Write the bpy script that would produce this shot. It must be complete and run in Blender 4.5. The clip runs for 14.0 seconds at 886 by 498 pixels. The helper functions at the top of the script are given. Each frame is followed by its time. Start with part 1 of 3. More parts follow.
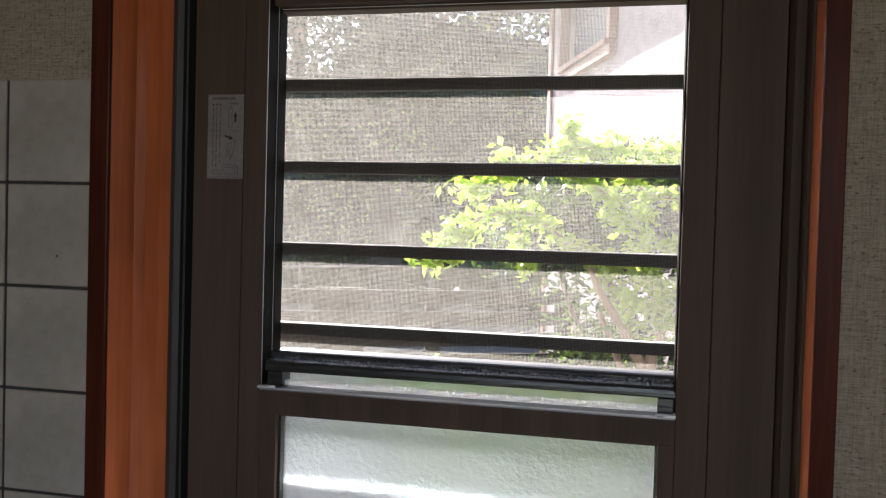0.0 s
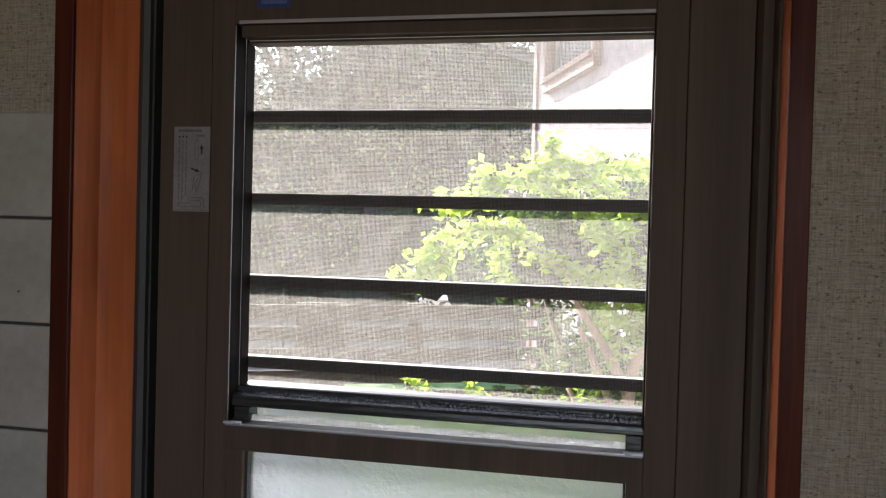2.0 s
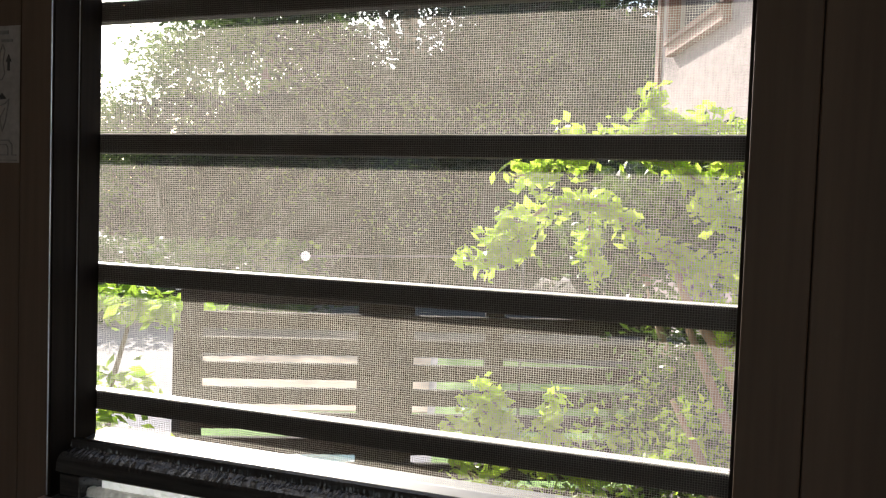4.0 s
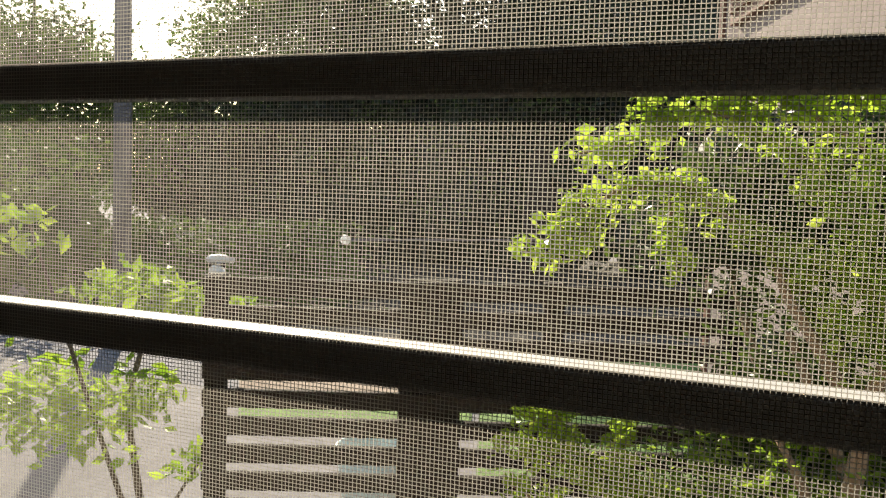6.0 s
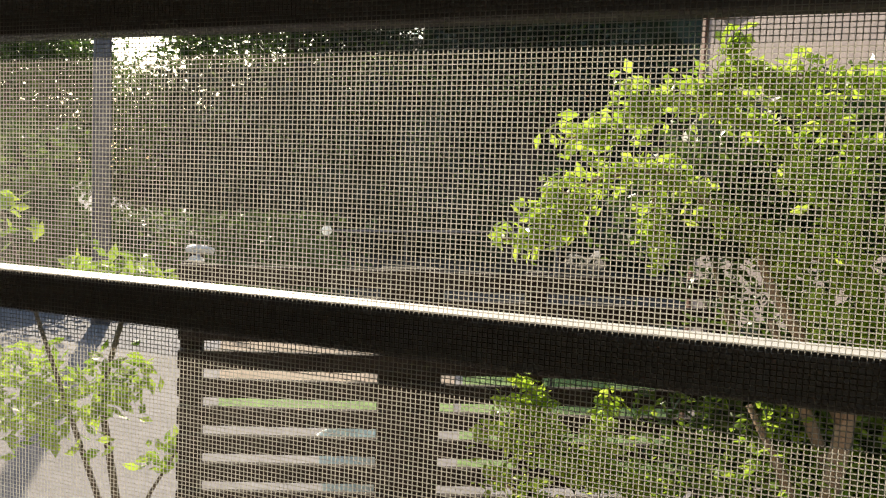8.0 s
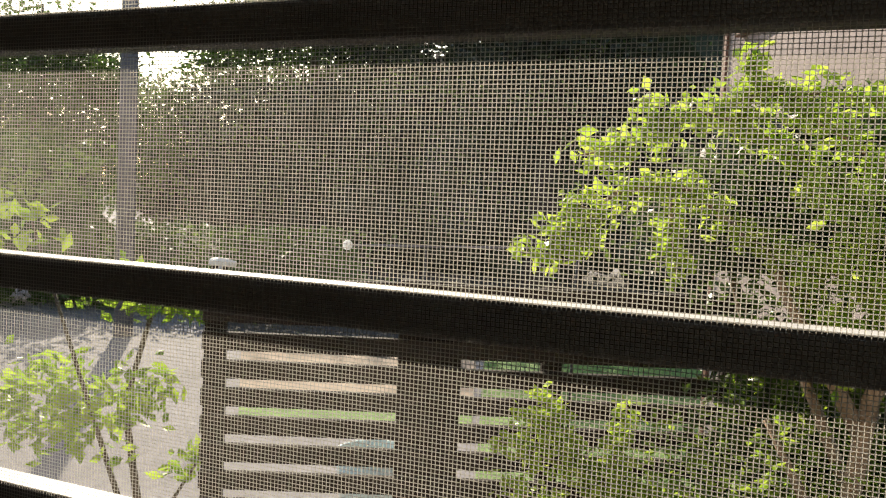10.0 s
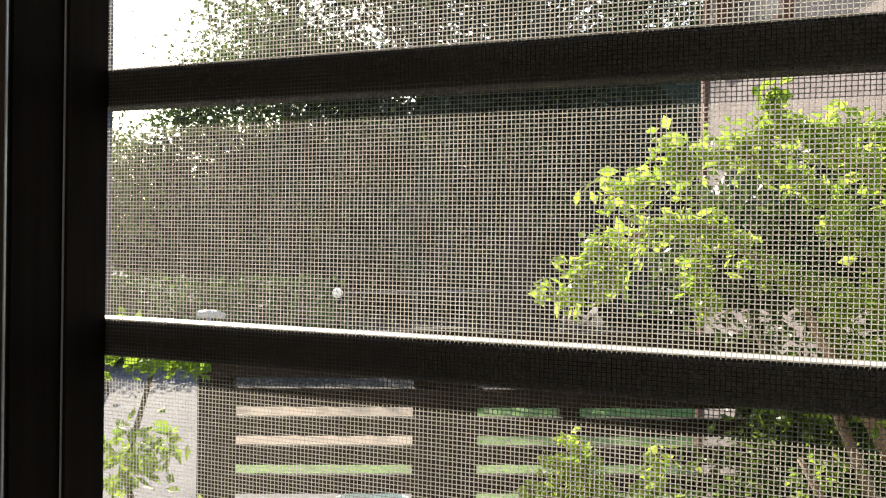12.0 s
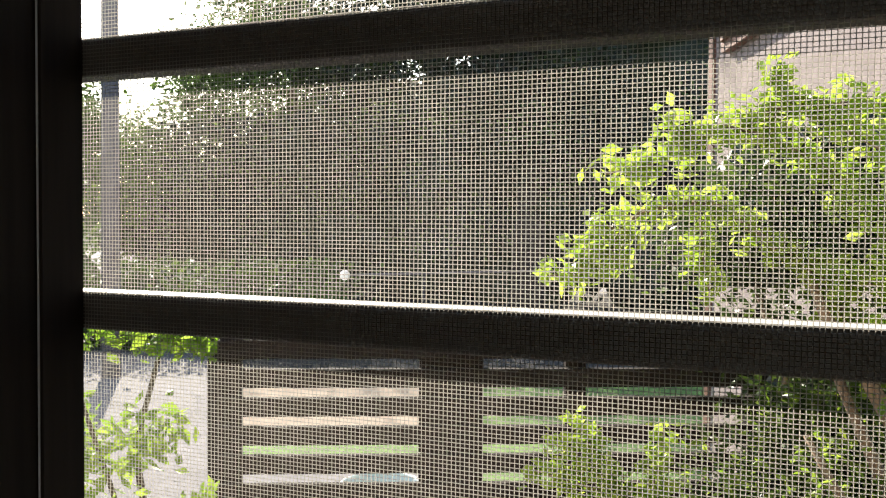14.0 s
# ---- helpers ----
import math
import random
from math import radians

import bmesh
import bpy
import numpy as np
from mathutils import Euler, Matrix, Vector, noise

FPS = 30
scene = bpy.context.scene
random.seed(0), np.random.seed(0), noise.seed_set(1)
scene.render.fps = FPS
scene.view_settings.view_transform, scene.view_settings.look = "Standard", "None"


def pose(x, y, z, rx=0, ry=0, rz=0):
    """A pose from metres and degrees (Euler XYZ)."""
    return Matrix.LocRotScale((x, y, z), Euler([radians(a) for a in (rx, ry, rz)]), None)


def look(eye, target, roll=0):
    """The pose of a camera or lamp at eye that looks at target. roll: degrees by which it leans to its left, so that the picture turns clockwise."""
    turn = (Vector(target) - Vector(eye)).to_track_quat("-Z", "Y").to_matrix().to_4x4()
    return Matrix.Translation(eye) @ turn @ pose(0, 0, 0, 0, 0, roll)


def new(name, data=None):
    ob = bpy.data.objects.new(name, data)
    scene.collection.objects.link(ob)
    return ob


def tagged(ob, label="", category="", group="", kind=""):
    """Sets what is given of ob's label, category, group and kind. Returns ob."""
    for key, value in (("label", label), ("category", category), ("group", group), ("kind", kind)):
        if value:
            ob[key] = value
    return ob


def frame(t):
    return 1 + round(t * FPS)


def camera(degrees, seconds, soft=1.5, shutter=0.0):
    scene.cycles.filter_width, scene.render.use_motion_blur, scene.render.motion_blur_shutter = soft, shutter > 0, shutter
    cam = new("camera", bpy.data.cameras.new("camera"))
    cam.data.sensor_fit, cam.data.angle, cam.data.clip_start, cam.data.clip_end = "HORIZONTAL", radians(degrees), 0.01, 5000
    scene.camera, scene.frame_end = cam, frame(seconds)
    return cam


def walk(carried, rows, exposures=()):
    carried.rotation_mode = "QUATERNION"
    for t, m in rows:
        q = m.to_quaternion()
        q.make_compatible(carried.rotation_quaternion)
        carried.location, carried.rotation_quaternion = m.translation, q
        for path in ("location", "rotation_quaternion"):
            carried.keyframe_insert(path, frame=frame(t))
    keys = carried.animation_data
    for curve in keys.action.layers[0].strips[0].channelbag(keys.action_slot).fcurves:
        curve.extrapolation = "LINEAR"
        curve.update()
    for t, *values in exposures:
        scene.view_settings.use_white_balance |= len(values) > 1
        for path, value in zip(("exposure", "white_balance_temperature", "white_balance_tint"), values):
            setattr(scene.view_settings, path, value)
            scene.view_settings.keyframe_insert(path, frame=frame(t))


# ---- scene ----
cam = camera(53.85, 14.0, soft=1.25)
# seconds, x, y, z, yaw, pitch, roll
PATH = [
    (0.0, 0.1227, -0.9253, 1.3735, 13.15, -1.50, 1.57),
    (0.5, 0.1277, -0.9222, 1.3763, 12.94, -1.78, 1.23),
    (1.0, 0.1339, -0.9178, 1.3820, 12.05, -1.81, 0.67),
    (1.5, 0.1358, -0.9100, 1.3848, 11.71, -1.68, 0.75),
    (2.0, 0.1419, -0.9126, 1.4044, 12.44, -1.12, 1.54),
    (2.5, 0.1799, -0.8228, 1.3994, 14.23, -0.91, 1.58),
    (3.0, 0.2244, -0.7110, 1.3963, 17.07, -1.37, 1.83),
    (5.5, 0.0533, -0.2649, 1.4048, 22.98, -4.11, 1.67),
    (6.0, 0.0501, -0.2441, 1.4018, 23.55, -4.16, 1.83),
    (6.5, 0.0462, -0.2354, 1.4024, 23.23, -4.62, 1.64),
    (7.0, 0.0391, -0.2125, 1.3984, 22.60, -5.01, 1.88),
    (9.5, 0.0593, -0.2370, 1.3773, 22.90, -3.56, 2.95),
    (10.0, 0.0567, -0.2434, 1.3808, 23.78, -3.48, 2.60),
    (10.5, 0.0351, -0.2400, 1.3799, 23.94, -2.80, 1.91),
    (11.0, 0.0093, -0.2447, 1.3909, 22.75, -2.03, 0.78),
    (11.5, -0.0183, -0.2563, 1.3950, 21.64, -1.11, 0.15),
    (12.0, -0.0439, -0.2531, 1.3815, 22.03, -0.55, 0.92),
    (12.5, -0.0539, -0.2554, 1.3721, 22.59, -1.08, 2.42),
    (13.0, -0.0459, -0.2556, 1.3715, 21.84, -1.95, 1.70),
    (13.5, -0.0331, -0.2484, 1.3742, 21.17, -2.40, 0.72),
    (14.0, -0.0361, -0.2448, 1.3767, 22.60, -1.72, 0.38),
]


def aim(x, y, z, yaw, pitch, roll):
    a, b = radians(yaw), radians(pitch)
    way = Vector((-math.sin(a) * math.cos(b), math.cos(a) * math.cos(b), math.sin(b)))
    return look((x, y, z), Vector((x, y, z)) + way, roll)


walk(cam, [(t, aim(*r)) for t, *r in PATH], exposures=[(0.0, 2.3, 5950, 14), (2.0, 2.35, 5900, 14), (3.2, 2.25, 5950, 13), (5.3, 0.72, 7300, 7), (10.0, 0.72, 7200, 8), (11.2, 0.70, 7100, 8), (12.0, 1.05, 6700, 8), (14.0, 1.16, 6650, 8)])

# ---- world and light ----
SUN_OFF, SUN_UP = 39.0, 28.7          # degrees left of the door's outward normal; height
world = bpy.data.worlds.new("world")
scene.world = world
world.use_nodes = True
wn = world.node_tree
sky = wn.nodes.new("ShaderNodeTexSky")
sky.sky_type = "NISHITA"
sky.sun_disc = False
sky.sun_elevation = radians(SUN_UP)
sky.sun_rotation = radians(-SUN_OFF)
wn.links.new(sky.outputs[0], wn.nodes["Background"].inputs[0])
wn.nodes["Background"].inputs[1].default_value = 0.15
sun = new("sun", bpy.data.lights.new("sun", "SUN"))
sun.data.energy, sun.data.angle, sun.data.color = 5.0, radians(0.5), (1.0, 0.93, 0.82)
_d = Vector((math.sin(radians(SUN_OFF)) * math.cos(radians(SUN_UP)), -math.cos(radians(SUN_OFF)) * math.cos(radians(SUN_UP)), -math.sin(radians(SUN_UP))))
sun.matrix_world = look((-6, 6, 6), Vector((-6, 6, 6)) + _d)
# daylight through the kitchen window beside the camera
skylight = new("window_daylight", bpy.data.lights.new("window_daylight", "AREA"))
skylight.data.shape, skylight.data.size, skylight.data.size_y = "RECTANGLE", 1.1, 0.95
skylight.data.energy, skylight.data.color = 1.4, (1.0, 0.91, 0.80)
skylight.matrix_world = look((0.15, -2.66, 1.45), (0.15, 0, 1.45))


# ---- materials ----
def material(name, colour, rough=0.6, metal=0.0, spec=0.5):
    m = bpy.data.materials.new(name)
    m.use_nodes = True
    b = m.node_tree.nodes["Principled BSDF"]
    b.inputs["Base Color"].default_value = (*colour, 1)
    b.inputs["Roughness"].default_value = rough
    b.inputs["Metallic"].default_value = metal
    b.inputs["Specular IOR Level"].default_value = spec
    return m, m.node_tree, b


def coords(nt, scale=(1, 1, 1), source="Object"):
    tc, mp = nt.nodes.new("ShaderNodeTexCoord"), nt.nodes.new("ShaderNodeMapping")
    mp.inputs["Scale"].default_value = scale
    nt.links.new(tc.outputs[source], mp.inputs[0])
    return mp.outputs[0]


def noise_tex(nt, vec, scale, detail=4.0, rough=0.55):
    n = nt.nodes.new("ShaderNodeTexNoise")
    n.inputs["Scale"].default_value, n.inputs["Detail"].default_value, n.inputs["Roughness"].default_value = scale, detail, rough
    nt.links.new(vec, n.inputs["Vector"])
    return n.outputs["Fac"]


def ramp(nt, fac, stops):
    r = nt.nodes.new("ShaderNodeValToRGB")
    el = r.color_ramp.elements
    while len(el) < len(stops):
        el.new(0.5)
    for e, (p, c) in zip(el, stops):
        e.position, e.color = p, (*c, 1)
    nt.links.new(fac, r.inputs[0])
    return r.outputs[0]


def mixed(nt, a, b, fac, how="MULTIPLY"):
    x = nt.nodes.new("ShaderNodeMix")
    x.data_type, x.blend_type = "RGBA", how
    for sock, v in ((x.inputs[0], fac), (x.inputs[6], a), (x.inputs[7], b)):
        if hasattr(v, "is_linked"):
            nt.links.new(v, sock)
        else:
            sock.default_value = v if isinstance(v, float) else (*v, 1)
    return x.outputs[2]


def bump(nt, b, height, strength, dist):
    n = nt.nodes.new("ShaderNodeBump")
    n.inputs["Strength"].default_value, n.inputs["Distance"].default_value = strength, dist
    nt.links.new(height, n.inputs["Height"])
    nt.links.new(n.outputs[0], b.inputs["Normal"])


def grainy(name, lo, hi, scale=(1, 1, 1), fine=60.0, rough=0.6, metal=0.0, relief=0.0005, strength=0.4, spec=0.5, source="Object"):
    m, nt, b = material(name, hi, rough, metal, spec)
    v = coords(nt, scale, source)
    n1, n2 = noise_tex(nt, v, fine), noise_tex(nt, v, fine / 9, 2)
    c1 = ramp(nt, n1, [(0.3, lo), (0.7, hi)])
    c2 = ramp(nt, n2, [(0.3, (0.72, 0.72, 0.72)), (0.7, (1, 1, 1))])
    nt.links.new(mixed(nt, c1, c2, 1.0), b.inputs["Base Color"])
    bump(nt, b, n1, strength, relief)
    return m


bronze = grainy("bronze_aluminium", (0.086, 0.058, 0.042), (0.102, 0.069, 0.050), (1, 1, 0.04), 220, 0.6, 0.0, 0.0002, 0.15, 0.15)
bronze_dark = grainy("dark_bronze_bar", (0.075, 0.060, 0.052), (0.105, 0.087, 0.075), (0.05, 1, 1), 300, 0.5, 0.0, 0.0001, 0.2, 0.25)
sunlit_top = grainy("sunlit_pale_bar_top", (0.68, 0.66, 0.64), (0.84, 0.82, 0.79), (0.08, 1, 1), 160, 0.45, 0.0, 0.0001, 0.2, 0.6)
track_dark = grainy("dark_track", (0.016, 0.011, 0.008), (0.025, 0.018, 0.013), (1, 1, 0.05), 200, 0.75, 0.0, 0.0001, 0.2, 0.08)
rubber = grainy("grey_rubber", (0.024, 0.024, 0.023), (0.040, 0.040, 0.038), (1, 1, 0.1), 150, 0.55, 0, 0.0003, 0.3)
bare_edge = grainy("bare_aluminium_edge", (0.75, 0.75, 0.75), (0.88, 0.87, 0.86), (0.1, 1, 1), 200, 0.35, 0.25, 0.0001, 0.2)
sill_grey = grainy("grey_aluminium_sill", (0.06, 0.06, 0.068), (0.09, 0.09, 0.098), (0.1, 1, 1), 120, 0.45, 0.1, 0.0002, 0.3)
head_grey = grainy("worn_aluminium_strip", (0.30, 0.26, 0.25), (0.48, 0.42, 0.41), (0.03, 1, 1), 60, 0.5, 0.1, 0.0002, 0.3)
blue_print = grainy("blue_print", (0.012, 0.03, 0.16), (0.02, 0.05, 0.22), (1, 1, 1), 200, 0.4)
blue_pale = grainy("pale_blue_print", (0.06, 0.09, 0.24), (0.09, 0.13, 0.30), (1, 1, 1), 200, 0.4)
polished = grainy("polished_aluminium", (0.30, 0.31, 0.35), (0.42, 0.43, 0.47), (0.05, 1, 1), 200, 0.35, 0.6, 0.0002, 0.2)
gasket = grainy("black_gasket", (0.020, 0.018, 0.018), (0.048, 0.043, 0.040), (0.06, 1, 1), 260, 0.27, 0, 0.0012, 0.55)
plaster_dark = grainy("joint_grout", (0.03, 0.028, 0.026), (0.06, 0.055, 0.05), (1, 1, 1), 300, 0.9, 0, 0.0005, 0.5)
tile_white = grainy("glazed_white_tile", (0.41, 0.355, 0.305), (0.47, 0.41, 0.355), (1, 1, 1), 90, 0.22, 0, 0.0002, 0.15)
paper_mat = grainy("sticker_paper", (0.20, 0.175, 0.165), (0.26, 0.23, 0.215), (1, 1, 1), 200, 0.5, 0, 0.0001, 0.2)
ink = grainy("grey_ink", (0.10, 0.095, 0.09), (0.16, 0.15, 0.14), (1, 1, 1), 300, 0.6)
ink_black = grainy("black_ink", (0.01, 0.01, 0.01), (0.02, 0.02, 0.02), (1, 1, 1), 300, 0.6)
ceil_mat = grainy("ceiling_board", (0.45, 0.42, 0.38), (0.55, 0.52, 0.47), (1, 1, 1), 80, 0.85)
floor_mat = grainy("wood_floor", (0.16, 0.09, 0.045), (0.26, 0.15, 0.08), (1, 14, 1), 14, 0.4)


def wood(name, lo, mid, hi, rough, streak=(38, 38, 1.6)):
    m, nt, b = material(name, mid, rough)
    v = coords(nt, streak)
    n1, n2 = noise_tex(nt, v, 3.0, 6, 0.65), noise_tex(nt, coords(nt, (6, 6, 2.0)), 2.0, 3)
    c = ramp(nt, n1, [(0.28, lo), (0.5, mid), (0.75, hi)])
    nt.links.new(mixed(nt, c, ramp(nt, n2, [(0.35, (0.7, 0.66, 0.62)), (0.65, (1, 1, 1))]), 1.0), b.inputs["Base Color"])
    b.inputs["Coat Weight"].default_value = 0.08
    b.inputs["Coat Roughness"].default_value = 0.25
    bump(nt, b, n1, 0.25, 0.0004)
    return m


casing_wood = wood("dark_red_brown_casing_wood", (0.045, 0.008, 0.003), (0.075, 0.014, 0.005), (0.11, 0.024, 0.009), 0.6)
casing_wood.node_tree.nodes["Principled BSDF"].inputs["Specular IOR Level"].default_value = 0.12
jamb_wood = wood("varnished_red_brown_wood", (0.50, 0.126, 0.036), (0.58, 0.155, 0.046), (0.66, 0.19, 0.060), 0.36)
fence_wood = wood("weathered_dark_board", (0.022, 0.015, 0.012), (0.036, 0.026, 0.020), (0.062, 0.045, 0.035), 0.8, (2, 40, 40))

fence_wood.node_tree.nodes["Principled BSDF"].inputs["Specular IOR Level"].default_value = 0.15
fence_wood.node_tree.nodes["Principled BSDF"].inputs["Coat Weight"].default_value = 0.0

# woven wallpaper: crossing threads with dark flecks
wallpaper, nt, b = material("woven_beige_wallpaper", (0.5, 0.47, 0.4), 0.85)
h1 = noise_tex(nt, coords(nt, (60, 60, 900)), 1.0, 3, 0.6)
h2 = noise_tex(nt, coords(nt, (700, 700, 50)), 1.0, 3, 0.6)
fl = noise_tex(nt, coords(nt, (240, 240, 420)), 1.0, 2, 0.5)
base = mixed(nt, ramp(nt, h1, [(0.3, (0.245, 0.197, 0.145)), (0.7, (0.405, 0.335, 0.258))]), ramp(nt, h2, [(0.3, (0.72, 0.70, 0.66)), (0.65, (1, 1, 1))]), 1.0)
base = mixed(nt, base, ramp(nt, fl, [(0.27, (0.42, 0.38, 0.33)), (0.40, (1, 1, 1))]), 1.0)
nt.links.new(base, b.inputs["Base Color"])
bump(nt, b, mixed(nt, h1, h2, 0.5, "MIX"), 0.8, 0.0008)

# translucent plastic thread of the insect screen
thread_mat = bpy.data.materials.new("pale_grey_screen_thread")
thread_mat.use_nodes = True
nt = thread_mat.node_tree
nt.nodes.clear()
out, df, tl, mx = (nt.nodes.new(k) for k in ("ShaderNodeOutputMaterial", "ShaderNodeBsdfDiffuse", "ShaderNodeBsdfTranslucent", "ShaderNodeMixShader"))
tv = noise_tex(nt, coords(nt), 40, 3)
tc = ramp(nt, tv, [(0.3, (0.31, 0.288, 0.25)), (0.7, (0.40, 0.374, 0.33))])
nt.links.new(tc, df.inputs[0])
nt.links.new(tc, tl.inputs[0])
mx.inputs[0].default_value = 0.82
nt.links.new(df.outputs[0], mx.inputs[1])
nt.links.new(tl.outputs[0], mx.inputs[2])
nt.links.new(mx.outputs[0], out.inputs[0])

# thin milky plastic that lets sunlight through
cap_plastic, nt, b = material("milky_white_plastic", (0.9, 0.9, 0.88), 0.35)
cn = noise_tex(nt, coords(nt), 60, 2)
nt.links.new(ramp(nt, cn, [(0.3, (0.86, 0.86, 0.84)), (0.7, (0.95, 0.95, 0.93))]), b.inputs["Base Color"])
tl, mx = nt.nodes.new("ShaderNodeBsdfTranslucent"), nt.nodes.new("ShaderNodeMixShader")
tl.inputs[0].default_value = (0.97, 0.97, 0.95, 1)
mx.inputs[0].default_value = 0.6
nt.links.new(b.outputs[0], mx.inputs[1])
nt.links.new(tl.outputs[0], mx.inputs[2])
nt.links.new(mx.outputs[0], nt.nodes["Material Output"].inputs[0])

# rippled obscure glass
frosted, nt, b = material("rippled_obscure_glass", (0.93, 0.97, 1.0), 0.29)
b.inputs["Transmission Weight"].default_value = 1.0
b.inputs["IOR"].default_value = 1.45
hh = noise_tex(nt, coords(nt), 170, 3, 0.55)
bump(nt, b, hh, 0.9, 0.0016)

# white pile weather strip
pile, nt, b = material("grey_white_pile", (0.75, 0.74, 0.72), 0.95)
pn = noise_tex(nt, coords(nt, (900, 60, 60)), 1.0, 3)
nt.links.new(ramp(nt, pn, [(0.3, (0.66, 0.65, 0.64)), (0.7, (0.92, 0.91, 0.90))]), b.inputs["Base Color"])
bump(nt, b, pn, 0.8, 0.001)
tl, mx = nt.nodes.new("ShaderNodeBsdfTranslucent"), nt.nodes.new("ShaderNodeMixShader")
tl.inputs[0].default_value = (0.9, 0.89, 0.87, 1)
mx.inputs[0].default_value = 0.55
nt.links.new(b.outputs[0], mx.inputs[1])
nt.links.new(tl.outputs[0], mx.inputs[2])
nt.links.new(mx.outputs[0], nt.nodes["Material Output"].inputs[0])


def leaf_material(name, lo, hi, glow=0.45, drift=0.0):
    m, nt, b = material(name, hi, 0.42)
    g = nt.nodes.new("ShaderNodeNewGeometry")
    n = noise_tex(nt, coords(nt), 5, 3)
    c = mixed(nt, ramp(nt, g.outputs["Random Per Island"], [(0.0, lo), (1.0, hi)]), ramp(nt, n, [(0.35, (0.7, 0.75, 0.7)), (0.65, (1, 1, 1))]), 1.0)
    if drift:
        c = mixed(nt, c, ramp(nt, noise_tex(nt, coords(nt), drift, 2), [(0.38, (0.45, 0.48, 0.45)), (0.62, (1.25, 1.2, 1.1))]), 1.0)
    nt.links.new(c, b.inputs["Base Color"])
    tl, mx = nt.nodes.new("ShaderNodeBsdfTranslucent"), nt.nodes.new("ShaderNodeMixShader")
    nt.links.new(c, tl.inputs[0])
    mx.inputs[0].default_value = glow
    nt.links.new(b.outputs[0], mx.inputs[1])
    nt.links.new(tl.outputs[0], mx.inputs[2])
    nt.links.new(mx.outputs[0], nt.nodes["Material Output"].inputs[0])
    return m


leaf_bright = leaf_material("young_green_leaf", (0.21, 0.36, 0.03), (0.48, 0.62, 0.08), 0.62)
leaf_shoot = leaf_material("glossy_shoot_leaf", (0.38, 0.54, 0.05), (0.60, 0.72, 0.12), 0.68)
leaf_shoot.node_tree.nodes["Principled BSDF"].inputs["Roughness"].default_value = 0.22
leaf_mid = leaf_material("mid_green_leaf", (0.05, 0.11, 0.015), (0.16, 0.24, 0.05), 0.45, 1.2)
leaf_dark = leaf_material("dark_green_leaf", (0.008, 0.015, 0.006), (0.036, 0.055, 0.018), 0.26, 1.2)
leaf_inner = leaf_material("shaded_inner_leaf", (0.028, 0.058, 0.010), (0.15, 0.235, 0.033), 0.35)
leaf_sunlit = leaf_material("sunlit_olive_leaf", (0.07, 0.115, 0.03), (0.22, 0.29, 0.085), 0.5)
bark = grainy("grey_brown_bark", (0.10, 0.075, 0.055), (0.22, 0.17, 0.12), (1, 1, 0.25), 30, 0.9, 0, 0.004, 0.7)
bark_dark = grainy("dark_brown_bark", (0.035, 0.025, 0.020), (0.08, 0.058, 0.045), (1, 1, 0.25), 14, 0.9, 0, 0.01, 0.8)
bark_tan = grainy("tan_bark", (0.25, 0.17, 0.11), (0.42, 0.30, 0.20), (1, 1, 0.25), 40, 0.85, 0, 0.003, 0.6)
soil = grainy("garden_soil", (0.10, 0.08, 0.06), (0.22, 0.17, 0.13), (1, 1, 1), 9, 0.95, 0, 0.01, 0.6)
far_ground = grainy("dark_brown_ground", (0.030, 0.024, 0.020), (0.065, 0.052, 0.042), (1, 1, 1), 7, 0.95, 0, 0.02, 0.7)
earth = grainy("dry_tan_earth", (0.34, 0.25, 0.18), (0.50, 0.38, 0.28), (1, 1, 1), 6, 0.95, 0, 0.01, 0.5)
turf = grainy("short_green_grass", (0.09, 0.17, 0.03), (0.20, 0.33, 0.06), (1, 1, 1), 16, 0.9, 0, 0.02, 0.8)
concrete = grainy("pale_concrete", (0.205, 0.188, 0.194), (0.27, 0.25, 0.256), (1, 1, 1), 14, 0.9, 0, 0.002, 0.4)
step_concrete = grainy("smooth_pale_step_concrete", (0.46, 0.45, 0.45), (0.56, 0.55, 0.54), (1, 1, 1), 14, 0.85, 0, 0.002, 0.3)
stucco = grainy("pinkish_white_render", (0.34, 0.262, 0.245), (0.40, 0.315, 0.295), (1, 1, 1), 120, 0.9, 0, 0.002, 0.5)
brown_trim = grainy("brown_painted_trim", (0.20, 0.088, 0.058), (0.27, 0.125, 0.085), (1, 1, 0.1), 60, 0.6)
pole_mat = grainy("grey_concrete_pole", (0.13, 0.125, 0.145), (0.19, 0.18, 0.20), (1, 1, 0.3), 40, 0.85, 0, 0.002, 0.4)
roof_mat = grainy("dark_roof_tile", (0.05, 0.05, 0.055), (0.09, 0.09, 0.10), (1, 1, 1), 20, 0.6)
white_cap = grainy("white_plastic", (0.8, 0.8, 0.78), (0.88, 0.88, 0.86), (1, 1, 1), 60, 0.4)
steel = grainy("steel_pole", (0.35, 0.35, 0.38), (0.5, 0.5, 0.53), (0.05, 1, 1), 60, 0.3, 0.9)
dark_glass, nt, b = material("dark_window_glass", (0.12, 0.11, 0.115), 0.15)


# ---- building helpers ----
def part(name, bm, mat, parent=None, label="", smooth=False):
    me = bpy.data.meshes.new(name)
    if smooth:
        for f in bm.faces:
            f.smooth = True
    bm.normal_update()
    bm.to_mesh(me)
    bm.free()
    me.materials.append(mat)
    ob = new(name, me)
    if parent is not None:
        ob.parent = parent
    if label:
        ob["label"] = label
    return ob


